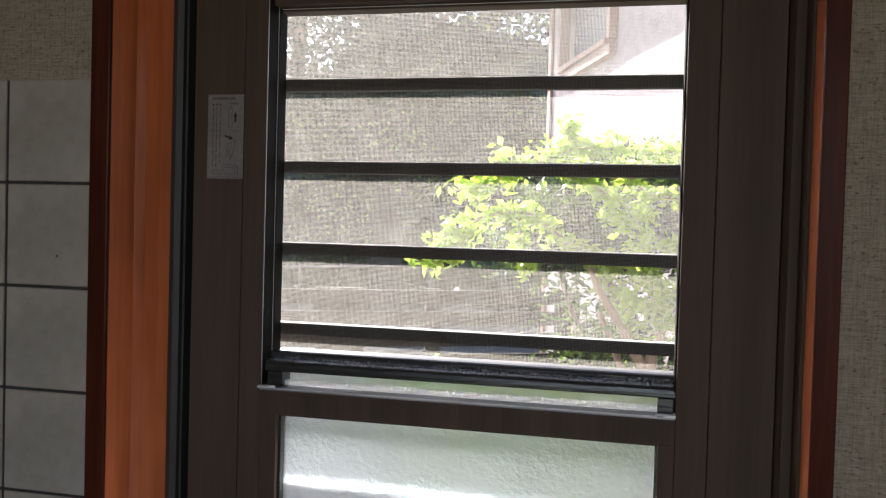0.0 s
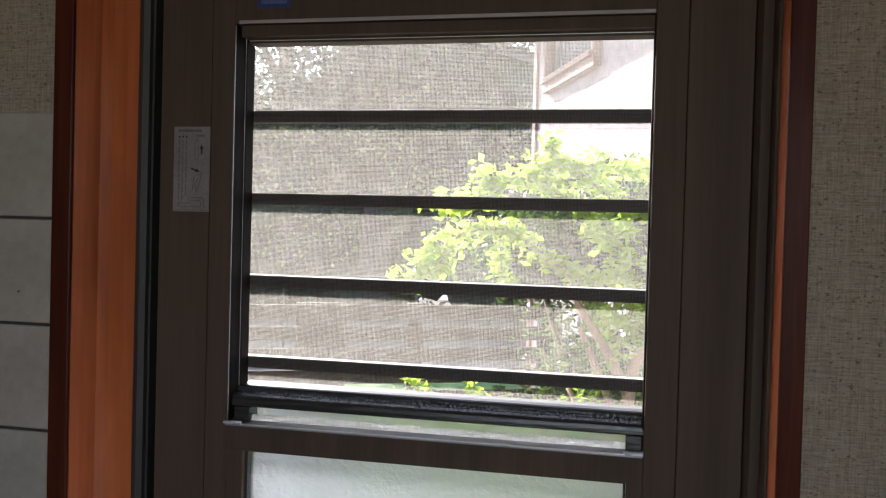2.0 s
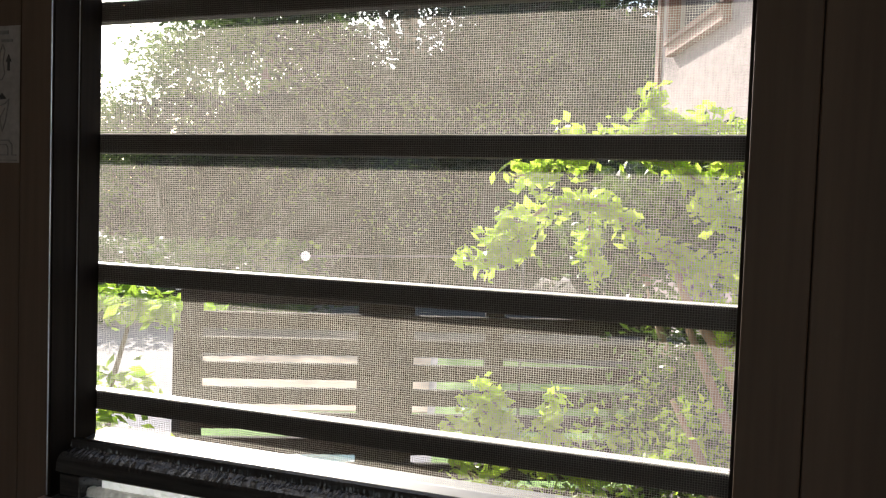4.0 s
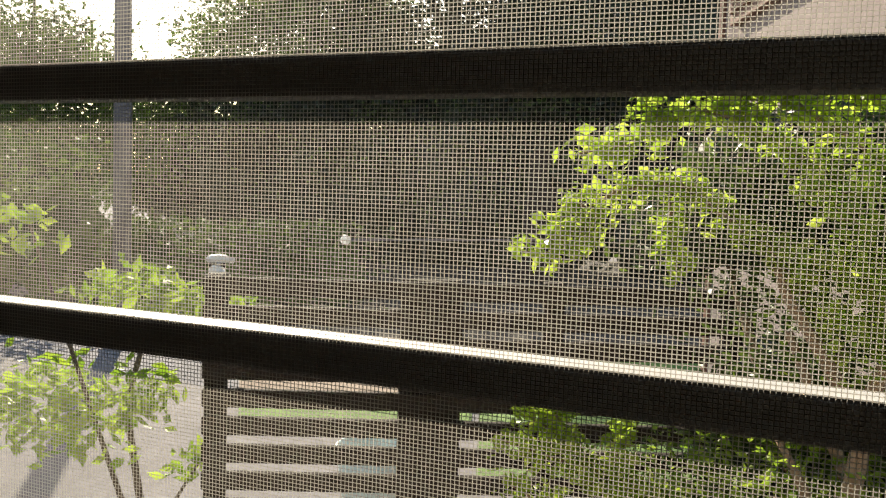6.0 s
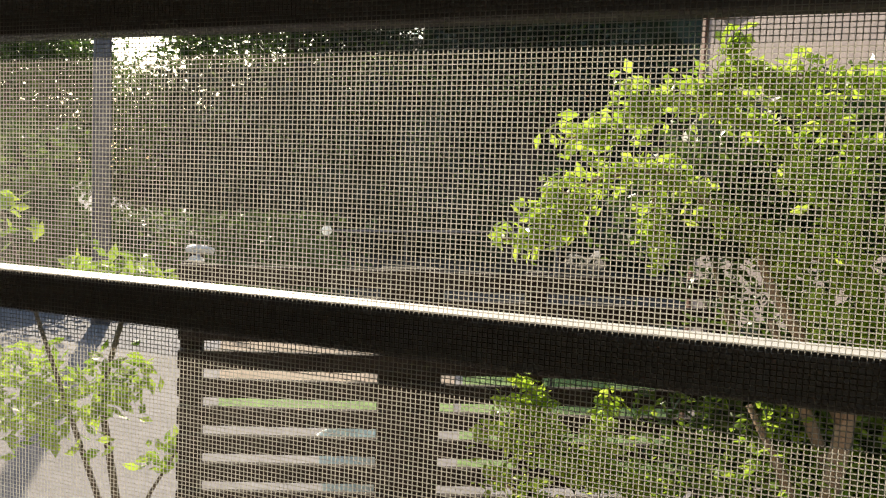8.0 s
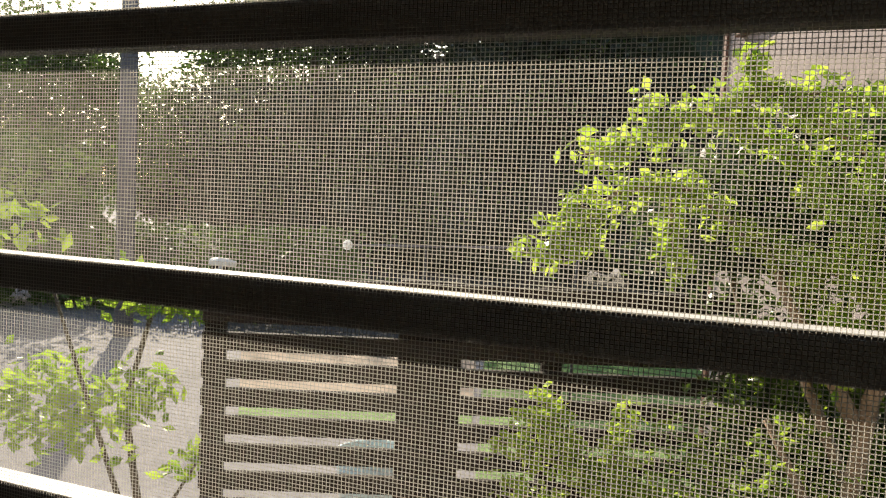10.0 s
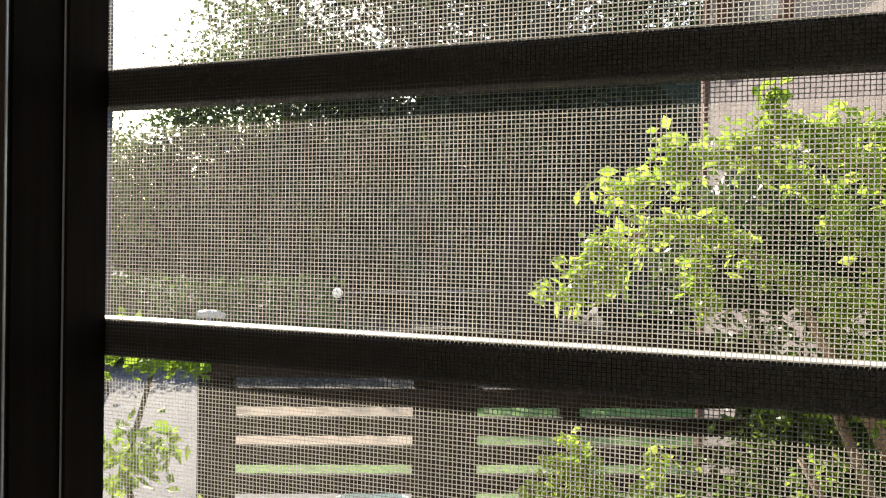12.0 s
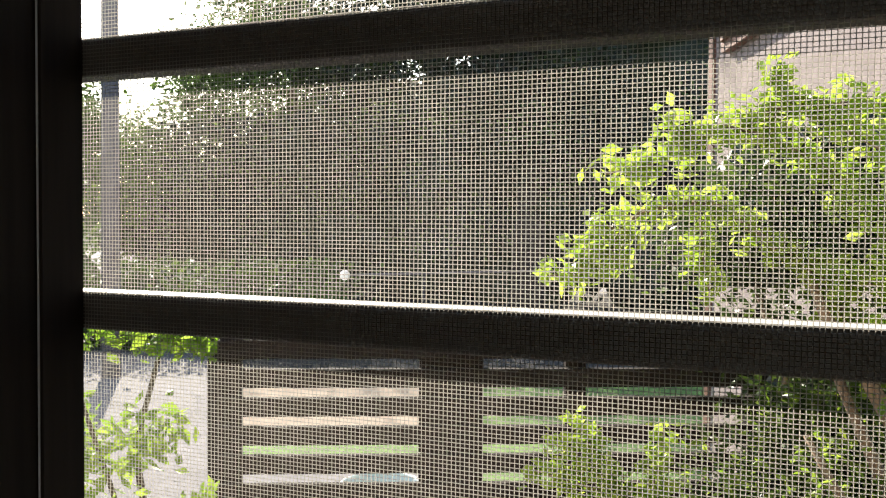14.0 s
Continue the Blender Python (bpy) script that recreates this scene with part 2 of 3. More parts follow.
def add_box(bm, x0, x1, y0, y1, z0, z1, m=None):
    c = Matrix.Translation(((x0 + x1) / 2, (y0 + y1) / 2, (z0 + z1) / 2)) @ Matrix.Diagonal((x1 - x0, y1 - y0, z1 - z0, 1))
    return bmesh.ops.create_cube(bm, size=1, matrix=(m @ c) if m is not None else c)["verts"]


def box(x0, x1, y0, y1, z0, z1, bev=0.0, m=None, seg=2):
    bm = bmesh.new()
    add_box(bm, x0, x1, y0, y1, z0, z1, m)
    if bev:
        bmesh.ops.bevel(bm, geom=bm.edges[:], offset=bev, segments=seg, affect="EDGES", profile=0.5)
    return bm


def prism(outline, axis, a, b, bev=0.0):
    """A closed outline in the two other axes, drawn out along one axis from a to b."""
    bm = bmesh.new()
    put = {"x": lambda u, v, w: (w, u, v), "y": lambda u, v, w: (u, w, v), "z": lambda u, v, w: (u, v, w)}[axis]
    lo = [bm.verts.new(put(u, v, a)) for u, v in outline]
    hi = [bm.verts.new(put(u, v, b)) for u, v in outline]
    n = len(outline)
    bm.faces.new(lo), bm.faces.new(hi[::-1])
    for i in range(n):
        bm.faces.new((lo[i], hi[i], hi[(i + 1) % n], lo[(i + 1) % n]))
    bmesh.ops.recalc_face_normals(bm, faces=bm.faces[:])
    if bev:
        bmesh.ops.bevel(bm, geom=bm.edges[:], offset=bev, segments=1, affect="EDGES")
    return bm


def tube(points, radii, sides=8):
    bm = bmesh.new()
    rings = []
    pts = [Vector(p) for p in points]
    for i, p in enumerate(pts):
        d = (pts[min(i + 1, len(pts) - 1)] - pts[max(i - 1, 0)]).normalized()
        u = d.orthogonal().normalized() if abs(d.z) < 0.9 else Vector((1, 0, 0))
        u = (u - d * u.dot(d)).normalized()
        w = d.cross(u)
        rings.append([bm.verts.new(p + radii[i] * (math.cos(2 * math.pi * k / sides) * u + math.sin(2 * math.pi * k / sides) * w)) for k in range(sides)])
    for a, c in zip(rings, rings[1:]):
        for k in range(sides):
            bm.faces.new((a[k], a[(k + 1) % sides], c[(k + 1) % sides], c[k]))
    bm.faces.new(rings[0][::-1]), bm.faces.new(rings[-1])
    bmesh.ops.recalc_face_normals(bm, faces=bm.faces[:])
    return bm


def empty(name, label, category, group="", kind="", at=(0, 0, 0)):
    ob = new(name)
    ob.location = at
    ob.empty_display_size = 0.05
    return tagged(ob, label, category, group, kind)


def setting(ob, label, category):
    return tagged(ob, label, category, kind="structure")


def leaf_mesh(name, centres, sizes, mat, parent, rng, droop=0.3, label="", slim=0.45):
    """Many small folded leaves, each a lens of four triangles, in one mesh."""
    n = len(centres)
    d = rng.normal(size=(n, 3))
    d[:, 2] = d[:, 2] * 0.6 - droop * 0.3
    d /= np.linalg.norm(d, axis=1)[:, None]
    s = np.cross(d, rng.normal(size=(n, 3)))
    s /= np.linalg.norm(s, axis=1)[:, None]
    nn = np.cross(d, s)
    L = sizes[:, None]
    p0, p3 = centres - d * L * 0.5, centres + d * L * 0.5
    mid = centres - nn * L * 0.08
    pl, pr = mid + s * L * slim * 0.5 + nn * L * 0.12, mid - s * L * slim * 0.5 + nn * L * 0.12
    verts = np.stack([p0, pl, p3, pr, mid], 1).reshape(-1, 3)
    k = 5 * np.arange(n)[:, None]
    faces = np.concatenate([k + np.array([[0, 4, 1]]), k + np.array([[4, 2, 1]]), k + np.array([[0, 3, 4]]), k + np.array([[4, 3, 2]])])
    me = bpy.data.meshes.new(name)
    me.from_pydata(verts.tolist(), [], faces.tolist())
    me.materials.append(mat)
    ob = new(name, me)
    ob.parent = parent
    if label:
        ob["label"] = label
    return ob


# ---- the kitchen ----
WY = -0.122                       # inner face of the wall
setting(part("floor", box(-1.7, 1.75, -2.7, 0.06, -0.1, 0.0), floor_mat), "brown wooden kitchen floor", "floor")
setting(part("ceiling", box(-1.7, 1.75, -2.7, 0.06, 2.4, 2.5), ceil_mat), "pale kitchen ceiling", "ceiling")
setting(part("wall_door_left", box(-1.7, -0.4415, WY, 0.06, 0, 2.4), wallpaper), "wall with woven beige wallpaper and white tiles", "wall")
setting(part("wall_door_right", box(0.2845, 1.75, WY, 0.06, 0, 2.4), wallpaper), "wall with woven beige wallpaper beside the door", "wall")
setting(part("wall_door_top", box(-0.4415, 0.2845, WY, 0.06, 1.95, 2.4), wallpaper), "wallpapered wall above the door", "wall")
setting(part("wall_west", box(-1.8, -1.7, -2.7, 0.06, -0.1, 2.5), wallpaper), "beige wallpapered side wall", "wall")
setting(part("wall_east", box(1.75, 1.85, -2.7, 0.06, -0.1, 2.5), wallpaper), "beige wallpapered side wall", "wall")
for nm, x0, x1, z0, z1 in (("wall_south_a", -1.8, -0.45, -0.1, 2.5), ("wall_south_b", 0.75, 1.85, -0.1, 2.5), ("wall_south_c", -0.45, 0.75, -0.1, 0.95), ("wall_south_d", -0.45, 0.75, 1.95, 2.5)):
    setting(part(nm, box(x0, x1, -2.8, -2.7, z0, z1), wallpaper), "beige wallpapered wall with a window", "wall")

# wooden lining of the doorway
jl = new("trim_jamb_left")
setting(jl, "varnished red-brown wooden door jamb", "door jamb")
part("lining", prism([(-0.441, -0.1235), (-0.42, -0.1235), (-0.4165, -0.085), (-0.411, -0.0715), (-0.402, -0.059), (-0.3937, -0.0507), (-0.3937, 0.05), (-0.441, 0.05)], "z", 0, 1.95), jamb_wood, jl)
part("casing", box(-0.4415, -0.4198, -0.129, -0.1237, 0, 1.95, 0.0012), casing_wood, jl, "dark red-brown front edge")
jr = new("trim_jamb_right")
setting(jr, "varnished red-brown wooden door jamb", "door jamb")
part("lining", box(0.2648, 0.2842, -0.1235, 0.05, 0, 1.95, 0.001), jamb_wood, jr)
part("casing", box(0.2646, 0.2845, -0.129, -0.1237, 0, 1.95, 0.0012), casing_wood, jr, "dark red-brown front edge")
setting(part("trim_head", box(-0.3885, 0.2648, -0.129, -0.006, 1.925, 1.95, 0.0015), jamb_wood), "varnished red-brown wooden door head", "door jamb")

# aluminium door frame
fr = new("door_frame")
setting(fr, "dark bronze aluminium door frame with grey rubber seals", "door frame")
part("hinge_post", prism([(-0.3935, -0.0510), (-0.3866, -0.0545), (-0.3795, -0.053), (-0.379, -0.047), (-0.3765, -0.047), (-0.376, -0.03), (-0.372, -0.03), (-0.372, 0.055), (-0.3935, 0.055)], "z", 0, 1.92), rubber, fr)
part("latch_post", prism([(0.2455, 0.002), (0.2478, 0.0015), (0.2478, -0.044), (0.252, -0.055), (0.257, -0.055), (0.2575, -0.051), (0.2615, -0.051), (0.262, -0.083), (0.2645, -0.083), (0.2645, 0.055), (0.2455, 0.055)], "z", 0, 1.92), bronze, fr)
part("draught_seal", box(0.225, 0.2455, 0.002, 0.02, 0.0, 1.92), rubber, fr)
part("draught_seal", box(-0.3718, -0.345, 0.002, 0.02, 0.0, 1.92), rubber, fr)
part("head_post", box(-0.372, 0.2485, -0.04, 0.055, 1.90, 1.92), rubber, fr)
part("threshold", box(-0.372, 0.2485, -0.04, 0.055, 0.0, 0.015), bare_edge, fr)

# ---- the door leaf ----
door = new("door_1")
setting(door, "closed dark bronze aluminium back door with a screened sash window", "door")
YF = -0.042
part("stile", box(-0.371, -0.3115, YF, 0.0, 0.02, 1.895, 0.0008), bronze, door)
part("stile", box(-0.3109, -0.285, YF, 0.0, 0.02, 1.895, 0.0008), bronze, door)
part("stile", box(0.1555, 0.186, YF, 0.0, 0.02, 1.895, 0.0008), bronze, door)
part("stile", box(0.1866, 0.2467, YF, 0.0, 0.02, 1.895, 0.0008), bronze, door)
part("top_rail", box(-0.2848, 0.1553, YF, 0.0, 1.622, 1.895, 0.0008), bronze, door)
part("bottom_rail", box(-0.2848, 0.1553, YF, 0.0, 0.02, 0.30, 0.0008), bronze, door)
# sliding channel of the sash, with worn bare edges
part("track", box(-0.2848, -0.2835, -0.040, 0.0, 1.195, 1.6215), track_dark, door)
part("track", box(-0.2835, -0.2812, -0.0185, 0.0, 1.195, 1.6215), track_dark, door)
part("track_edge", box(-0.2843, -0.2838, -0.0426, -0.0419, 1.195, 1.62), bare_edge, door, "bright worn aluminium edge")
part("track_edge", box(-0.2830, -0.2825, -0.0192, -0.0187, 1.195, 1.62), bare_edge, door, "bright worn aluminium edge")
part("track", box(0.1535, 0.1553, -0.036, 0.0, 1.195, 1.6215), track_dark, door)
part("head_track", box(-0.2803, 0.1535, -0.036, 0.0, 1.6095, 1.6212), bronze, door)
part("head_strip", box(-0.2800, 0.1545, -0.0440, -0.0422, 1.6214, 1.6252, 0.0006), head_grey, door, "pale worn aluminium strip")
part("track_edge", box(-0.2765, 0.1535, -0.0246, -0.0241, 1.6070, 1.6076), bare_edge, door, "bright worn aluminium edge")
part("head_lip", box(-0.2765, 0.1535, -0.024, -0.004, 1.6045, 1.6093), bronze, door)

# dark joints between the leaf's profiles
part("joint", box(0.1858, 0.1868, -0.036, -0.006, 0.03, 1.885), track_dark, door)
part("joint", box(-0.3117, -0.3107, -0.036, -0.006, 0.03, 1.885), track_dark, door)

# security bars just outside the screen
BARS = (1.5347, 1.4424, 1.35, 1.2585) + tuple(1.167 - 0.0915 * k for k in range(9))
for z in BARS:
    bm = box(-0.298, 0.1685, 0.0012, 0.0122, z - 0.0132, z, 0.0007)
    bar = part("grille_bar", bm, bronze_dark, door)
    part("bar_top", box(-0.298, 0.1685, 0.0009, 0.0120, z + 0.0001, z + 0.0006), sunlit_top, bar, "pale upper edge with sunlight painted in")
part("grille_post", box(-0.303, -0.298, 0.0012, 0.0122, 0.32, 1.62), bronze_dark, door)
part("grille_post", box(0.1685, 0.1735, 0.0012, 0.0122, 0.32, 1.62), bronze_dark, door)

# insect screen: woven threads
def screen_mesh(x0, x1, z0, z1, px, pz, r):
    rng = np.random.default_rng(3)
    verts, faces = [], []

    def strand(pts):
        base = len(verts)
        along_x = abs(pts[-1][0] - pts[0][0]) > abs(pts[-1][2] - pts[0][2])
        for p in pts:
            for c, s in ((0.35 * r, -r), (-0.65 * r, 0.0), (0.35 * r, r)):
                verts.append((p[0], p[1] + c, p[2] + s) if along_x else (p[0] + s, p[1] + c, p[2]))
        for i in range(len(pts) - 1):
            for k in range(3):
                a, b_ = base + 3 * i + k, base + 3 * i + (k + 1) % 3
                if k < 2:
                    faces.append((a, b_, b_ + 3, a + 3))

    nx, nz = int((x1 - x0) / px), int((z1 - z0) / pz)
    for i in range(nx + 1):
        x = x0 + i * px + rng.normal() * px * 0.022
        ph, am = rng.uniform(0, 6.28), px * 0.055
        strand([(x + am * math.sin(ph + j * 1.1), -r * 0.6, z0 + (z1 - z0) * j / 16) for j in range(17)])
    for i in range(nz + 1):
        z = z0 + i * pz + rng.normal() * pz * 0.022
        ph, am = rng.uniform(0, 6.28), pz * 0.055
        strand([(x0 + (x1 - x0) * j / 16, r * 0.6, z + am * math.sin(ph + j * 1.1)) for j in range(17)])
    me = bpy.data.meshes.new("insect_screen")
    me.from_pydata(verts, [], faces)
    me.materials.append(thread_mat)
    return me


screen = new("insect_screen", screen_mesh(-0.2845, 0.1555, 1.205, 1.606, 0.00144, 0.00136, 0.000135))
screen.parent = door
tagged(screen, "fine pale grey plastic insect screen", kind="stuff")

# meeting rails of the two sashes
part("screen_sill", prism([(-0.0155, 1.2262), (-0.0155, 1.2200), (0.014, 1.2200), (0.014, 1.2290), (0.002, 1.2285)], "x", -0.2835, 0.1553), sill_grey, door, "pale grey aluminium sill below the screen")


def worn_rail(profile, rough, x0, x1, n):
    """A rail drawn along x, with the marked edges of its profile worn uneven."""
    bm = bmesh.new()
    rows = []
    for i in range(n + 1):
        x = x0 + (x1 - x0) * i / n
        rows.append([bm.verts.new((x, y + w * 0.0011 * noise.noise(Vector((x * 520, k * 3.7, 0))), z + w * 0.0011 * noise.noise(Vector((x * 640, k * 5.1, 4))))) for k, ((y, z), w) in enumerate(zip(profile, rough))])
    m = len(profile)
    for p_, q_ in zip(rows, rows[1:]):
        for k in range(m):
            bm.faces.new((p_[k], p_[(k + 1) % m], q_[(k + 1) % m], q_[k]))
    bm.faces.new(rows[0]), bm.faces.new(rows[-1][::-1])
    bmesh.ops.recalc_face_normals(bm, faces=bm.faces[:])
    return bm


RAIL = [(-0.0165, 1.2290), (-0.0190, 1.2296), (-0.0212, 1.2285), (-0.0222, 1.2262), (-0.0228, 1.2238), (-0.0262, 1.2226), (-0.0300, 1.2218), (-0.0335, 1.2200), (-0.0355, 1.2170), (-0.0362, 1.2135), (-0.0362, 1.2100), (-0.0350, 1.2088), (-0.0165, 1.2088)]
part("sash_rail", worn_rail(RAIL, (0, 0, 0.3, 0.4, 0.8, 1, 1, 0.6, 0.2, 0, 0, 0, 0), -0.2825, 0.1553, 420), gasket, door, "worn black meeting rail with a dusty groove")
part("rail_foot", box(-0.2795, -0.262, -0.036, -0.014, 1.1935, 1.2084, 0.0008), gasket, door)
part("rail_foot", box(0.138, 0.1535, -0.036, -0.014, 1.1935, 1.2084, 0.0008), gasket, door)
part("pile_strip", worn_rail([(-0.0290, 1.1932), (-0.0295, 1.1960), (-0.0280, 1.1985), (-0.0255, 1.1993), (-0.0225, 1.1985), (-0.0210, 1.1932)], (0, 0.7, 1, 1, 0.7, 0), -0.264, 0.140, 420), pile, door, "fuzzy grey-white pile strip")
part("sash_ledge", prism([(-0.0495, 1.1925), (-0.0495, 1.1905), (-0.014, 1.1905), (-0.014, 1.1932)], "x", -0.2835, 0.1545), polished, door, "bare aluminium ledge")
part("ledge_lip", tube([(-0.266, -0.0492, 1.1926), (0.138, -0.0492, 1.1926)], [0.0009, 0.0009], 8), bare_edge, door, "bright worn lip")
part("ledge_hook", prism([(-0.2848, -0.0515), (-0.2745, -0.0515), (-0.2730, -0.0475), (-0.2660, -0.0455), (-0.2848, -0.0440)], "z", 1.1928, 1.1950), bare_edge, door)
part("ledge_hook", prism([(0.1553, -0.0515), (0.1450, -0.0515), (0.1420, -0.0480), (0.1360, -0.0460), (0.1553, -0.0440)], "z", 1.1928, 1.1950), bare_edge, door)
part("sash_top_rail", box(-0.2845, 0.1553, -0.046, -0.014, 1.1635, 1.1903, 0.0008), bronze, door)
part("sash_stile", box(-0.2845, -0.2655, -0.043, -0.014, 0.305, 1.1633, 0.0008), bronze, door)
part("sash_stile", box(0.1395, 0.1553, -0.043, -0.014, 0.305, 1.1633, 0.0008), bronze, door)
part("glazing_bead", box(-0.2653, -0.2625, -0.036, -0.026, 0.305, 1.1633), gasket, door)
part("glazing_bead", box(0.1368, 0.1393, -0.036, -0.026, 0.305, 1.1633), gasket, door)
part("glazing_bead", box(-0.2625, 0.1368, -0.036, -0.026, 1.1605, 1.1633), gasket, door)
lower = part("glass_pane", box(-0.264, 0.138, -0.0258, -0.0218, 0.30, 1.1634), frosted, door, "rippled obscure glass pane")
upper = part("glass_pane", box(-0.2765, 0.1535, -0.0128, -0.0098, 0.40, 1.2135), frosted, door, "rippled obscure glass pane slid down")
lower.visible_shadow = False
upper.visible_shadow = False

# small blue sticker above the window
bs = empty("blue_sticker", "small dark blue printed sticker on the door above the window", "sticker", at=(-0.241, YF, 1.652))
part("paper", box(-0.0185, 0.0185, -0.0006, -0.0002, -0.0142, 0.0142), blue_print, bs)
for k in range(3):
    part("print_bar", box(-0.0145, 0.0145 - 0.004 * k, -0.0009, -0.0006, -0.0100 + 0.0075 * k, -0.0060 + 0.0075 * k), blue_pale, bs, "pale blue print")
# instruction sticker on the door
st = empty("instruction_sticker", "faded paper instruction sticker with small drawings on the door", "sticker", at=(-0.333, YF, 1.4655))
def on_sticker(name, x0, x1, z0, z1, mat, lift=0.0004, label=""):
    return part(name, box(-0.333 + x0, -0.333 + x1, YF - 0.0003 - lift, YF - 0.0002, 1.4655 + z0, 1.4655 + z1, m=Matrix.Translation((0.333, -YF, -1.4655))), mat, st, label)
on_sticker("paper", -0.0215, 0.0215, -0.0462, 0.0462, paper_mat, 0.0)
on_sticker("print_bar", -0.0165, 0.0110, 0.0405, 0.0430, ink)
for k in range(3):
    u = -0.0160 + 0.0042 * k
    on_sticker("print_dot", u, u + 0.0018, 0.0342, 0.0362, ink_black)
    z = 0.0320
    while z > -0.030:
        h = 0.003 + 0.004 * ((k * 7 + int(z * 9000)) % 5) / 4
        on_sticker("print_bar", u + 0.0003, u + 0.0014, z - h, z, ink)
        z -= h + 0.0016
on_sticker("print_bar", 0.0050, 0.0150, 0.0352, 0.0372, ink)


def outline_on_sticker(pts, w):
    for (x0, z0), (x1, z1) in zip(pts, pts[1:]):
        d = math.hypot(x1 - x0, z1 - z0)
        m = Matrix.Translation((x0, 0, z0)) @ Matrix.Rotation(-math.atan2(z1 - z0, x1 - x0), 4, "Y")
        part("drawn_line", box(0, d, -0.0007, -0.0002, -w / 2, w / 2, m=m), ink, st)


def arrow_on_sticker(x, z, turn):
    o = [(-0.0009, -0.0055), (0.0009, -0.0055), (0.0009, 0.0005), (0.0024, 0.0005), (0.0, 0.0055), (-0.0024, 0.0005), (-0.0009, 0.0005)]
    bm = prism(o, "y", -0.0008, -0.0002)
    bmesh.ops.transform(bm, matrix=Matrix.Translation((x, 0, z)) @ Matrix.Rotation(radians(turn), 4, "Y"), verts=bm.verts[:])
    part("arrow", bm, ink_black, st, "black printed arrow")


arrow_on_sticker(0.0115, 0.0215, 0)
arrow_on_sticker(0.0045, -0.0010, 110)
outline_on_sticker([(0.0035, 0.010), (0.0035, 0.028), (0.0060, 0.034), (0.0080, 0.030), (0.0065, 0.022), (0.0080, 0.014), (0.0055, 0.010), (0.0035, 0.010)], 0.0006)
outline_on_sticker([(0.0010, -0.024), (0.0030, -0.008), (0.0085, -0.006), (0.0120, -0.003), (0.0090, -0.018), (0.0060, -0.025), (0.0040, -0.016), (0.0085, -0.009)], 0.0006)
outline_on_sticker([(0.0005, -0.031), (0.0120, -0.031), (0.0150, -0.034), (0.0150, -0.041), (0.0190, -0.041)], 0.0009)
outline_on_sticker([(0.0005, -0.034), (0.0100, -0.034), (0.0115, -0.036), (0.0115, -0.041), (-0.0150, -0.041), (-0.0150, -0.037), (0.0, -0.037)], 0.0007)
outline_on_sticker([(-0.0200, -0.0445), (0.0195, -0.0445)], 0.0006)

# wall tiles on dark joints
backing = part("tile_joints", box(-0.99, -0.4416, -0.1245, -0.1222, 0.0, 1.5155), plaster_dark)
setting(backing, "dark joints behind the white wall tiles", "wall")
tiles = new("wall_tiling")
setting(tiles, "square glazed white wall tiles with dark joints", "tiles")
full = None
cut = None
for i in range(13):
    z1 = 1.5155 - i * 0.1095
    ob = part("tile", box(-0.5405, -0.4418, -0.1272, -0.1243, z1 - 0.1063, z1, 0.001, seg=1), tile_white, tiles) if cut is None else new("tile", cut.data)
    if cut is None:
        cut = ob
    else:
        ob.parent, ob.location.z = tiles, -i * 0.1095
    for c in range(4):
        x1 = -0.5438 - c * 0.1095
        ob = part("tile", box(x1 - 0.1063, x1, -0.1272, -0.1243, z1 - 0.1063, z1, 0.001, seg=1), tile_white, tiles) if full is None else new("tile", full.data)
        if full is None:
            full = ob
        else:
            ob.parent, ob.location = tiles, (-c * 0.1095, 0, -i * 0.1095)

part("chip", tube([(-0.4795, -0.1268, 1.3312), (-0.4795, -0.1276, 1.3312)], [0.0016, 0.0010], 8), plaster_dark, tiles, "small dark chip in a tile")

# ---- outdoors ----
GZ = -0.30
rng = np.random.default_rng(11)
setting(part("ground", box(-400, 400, 0.5, 800, GZ - 1, GZ), concrete), "pale concrete yard and street", "ground")
setting(part("house_base", box(-3, 3, 0.06, 0.5, GZ - 1, -0.12), step_concrete), "concrete step along the house wall", "pavement")


def sector(a0, a1, r0, r1):
    """A patch of ground seen from the door between two bearings (left of straight out) and two distances."""
    inner = [(-r0 * math.sin(radians(a)), r0 * math.cos(radians(a)) - 0.2) for a in np.linspace(a0, a1, 5)]
    outer = [(-r1 * math.sin(radians(a)), r1 * math.cos(radians(a)) - 0.2) for a in np.linspace(a1, a0, 5)]
    return [(float(u), float(v)) for u, v in inner + outer]


setting(part("flower_bed", prism([(-0.9, 1.3), (1.6, 1.1), (1.8, 2.6), (0.2, 3.0), (-0.8, 2.3)], "z", GZ - 0.02, GZ + 0.06, 0.01), soil), "bed of bare brown garden soil", "ground")
setting(part("earth_path", prism(sector(21, 36.5, 6.75, 9.3), "z", GZ - 0.02, GZ + 0.012, 0.004), earth), "dry tan earth behind the fence", "ground")
setting(part("lawn_strip", prism(sector(21, 36.5, 5.95, 6.7), "z", GZ - 0.02, GZ + 0.016, 0.004), turf), "strip of short green grass", "ground")
setting(part("far_verge", prism(sector(2, 38, 9.4, 21.0), "z", GZ - 0.02, GZ + 0.014, 0.004), far_ground), "dark brown ground under the far trees", "ground")
setting(part("lawn", prism(sector(5.5, 20.5, 4.9, 9.3), "z", GZ - 0.02, GZ + 0.014, 0.004), turf), "patch of short green grass", "ground")


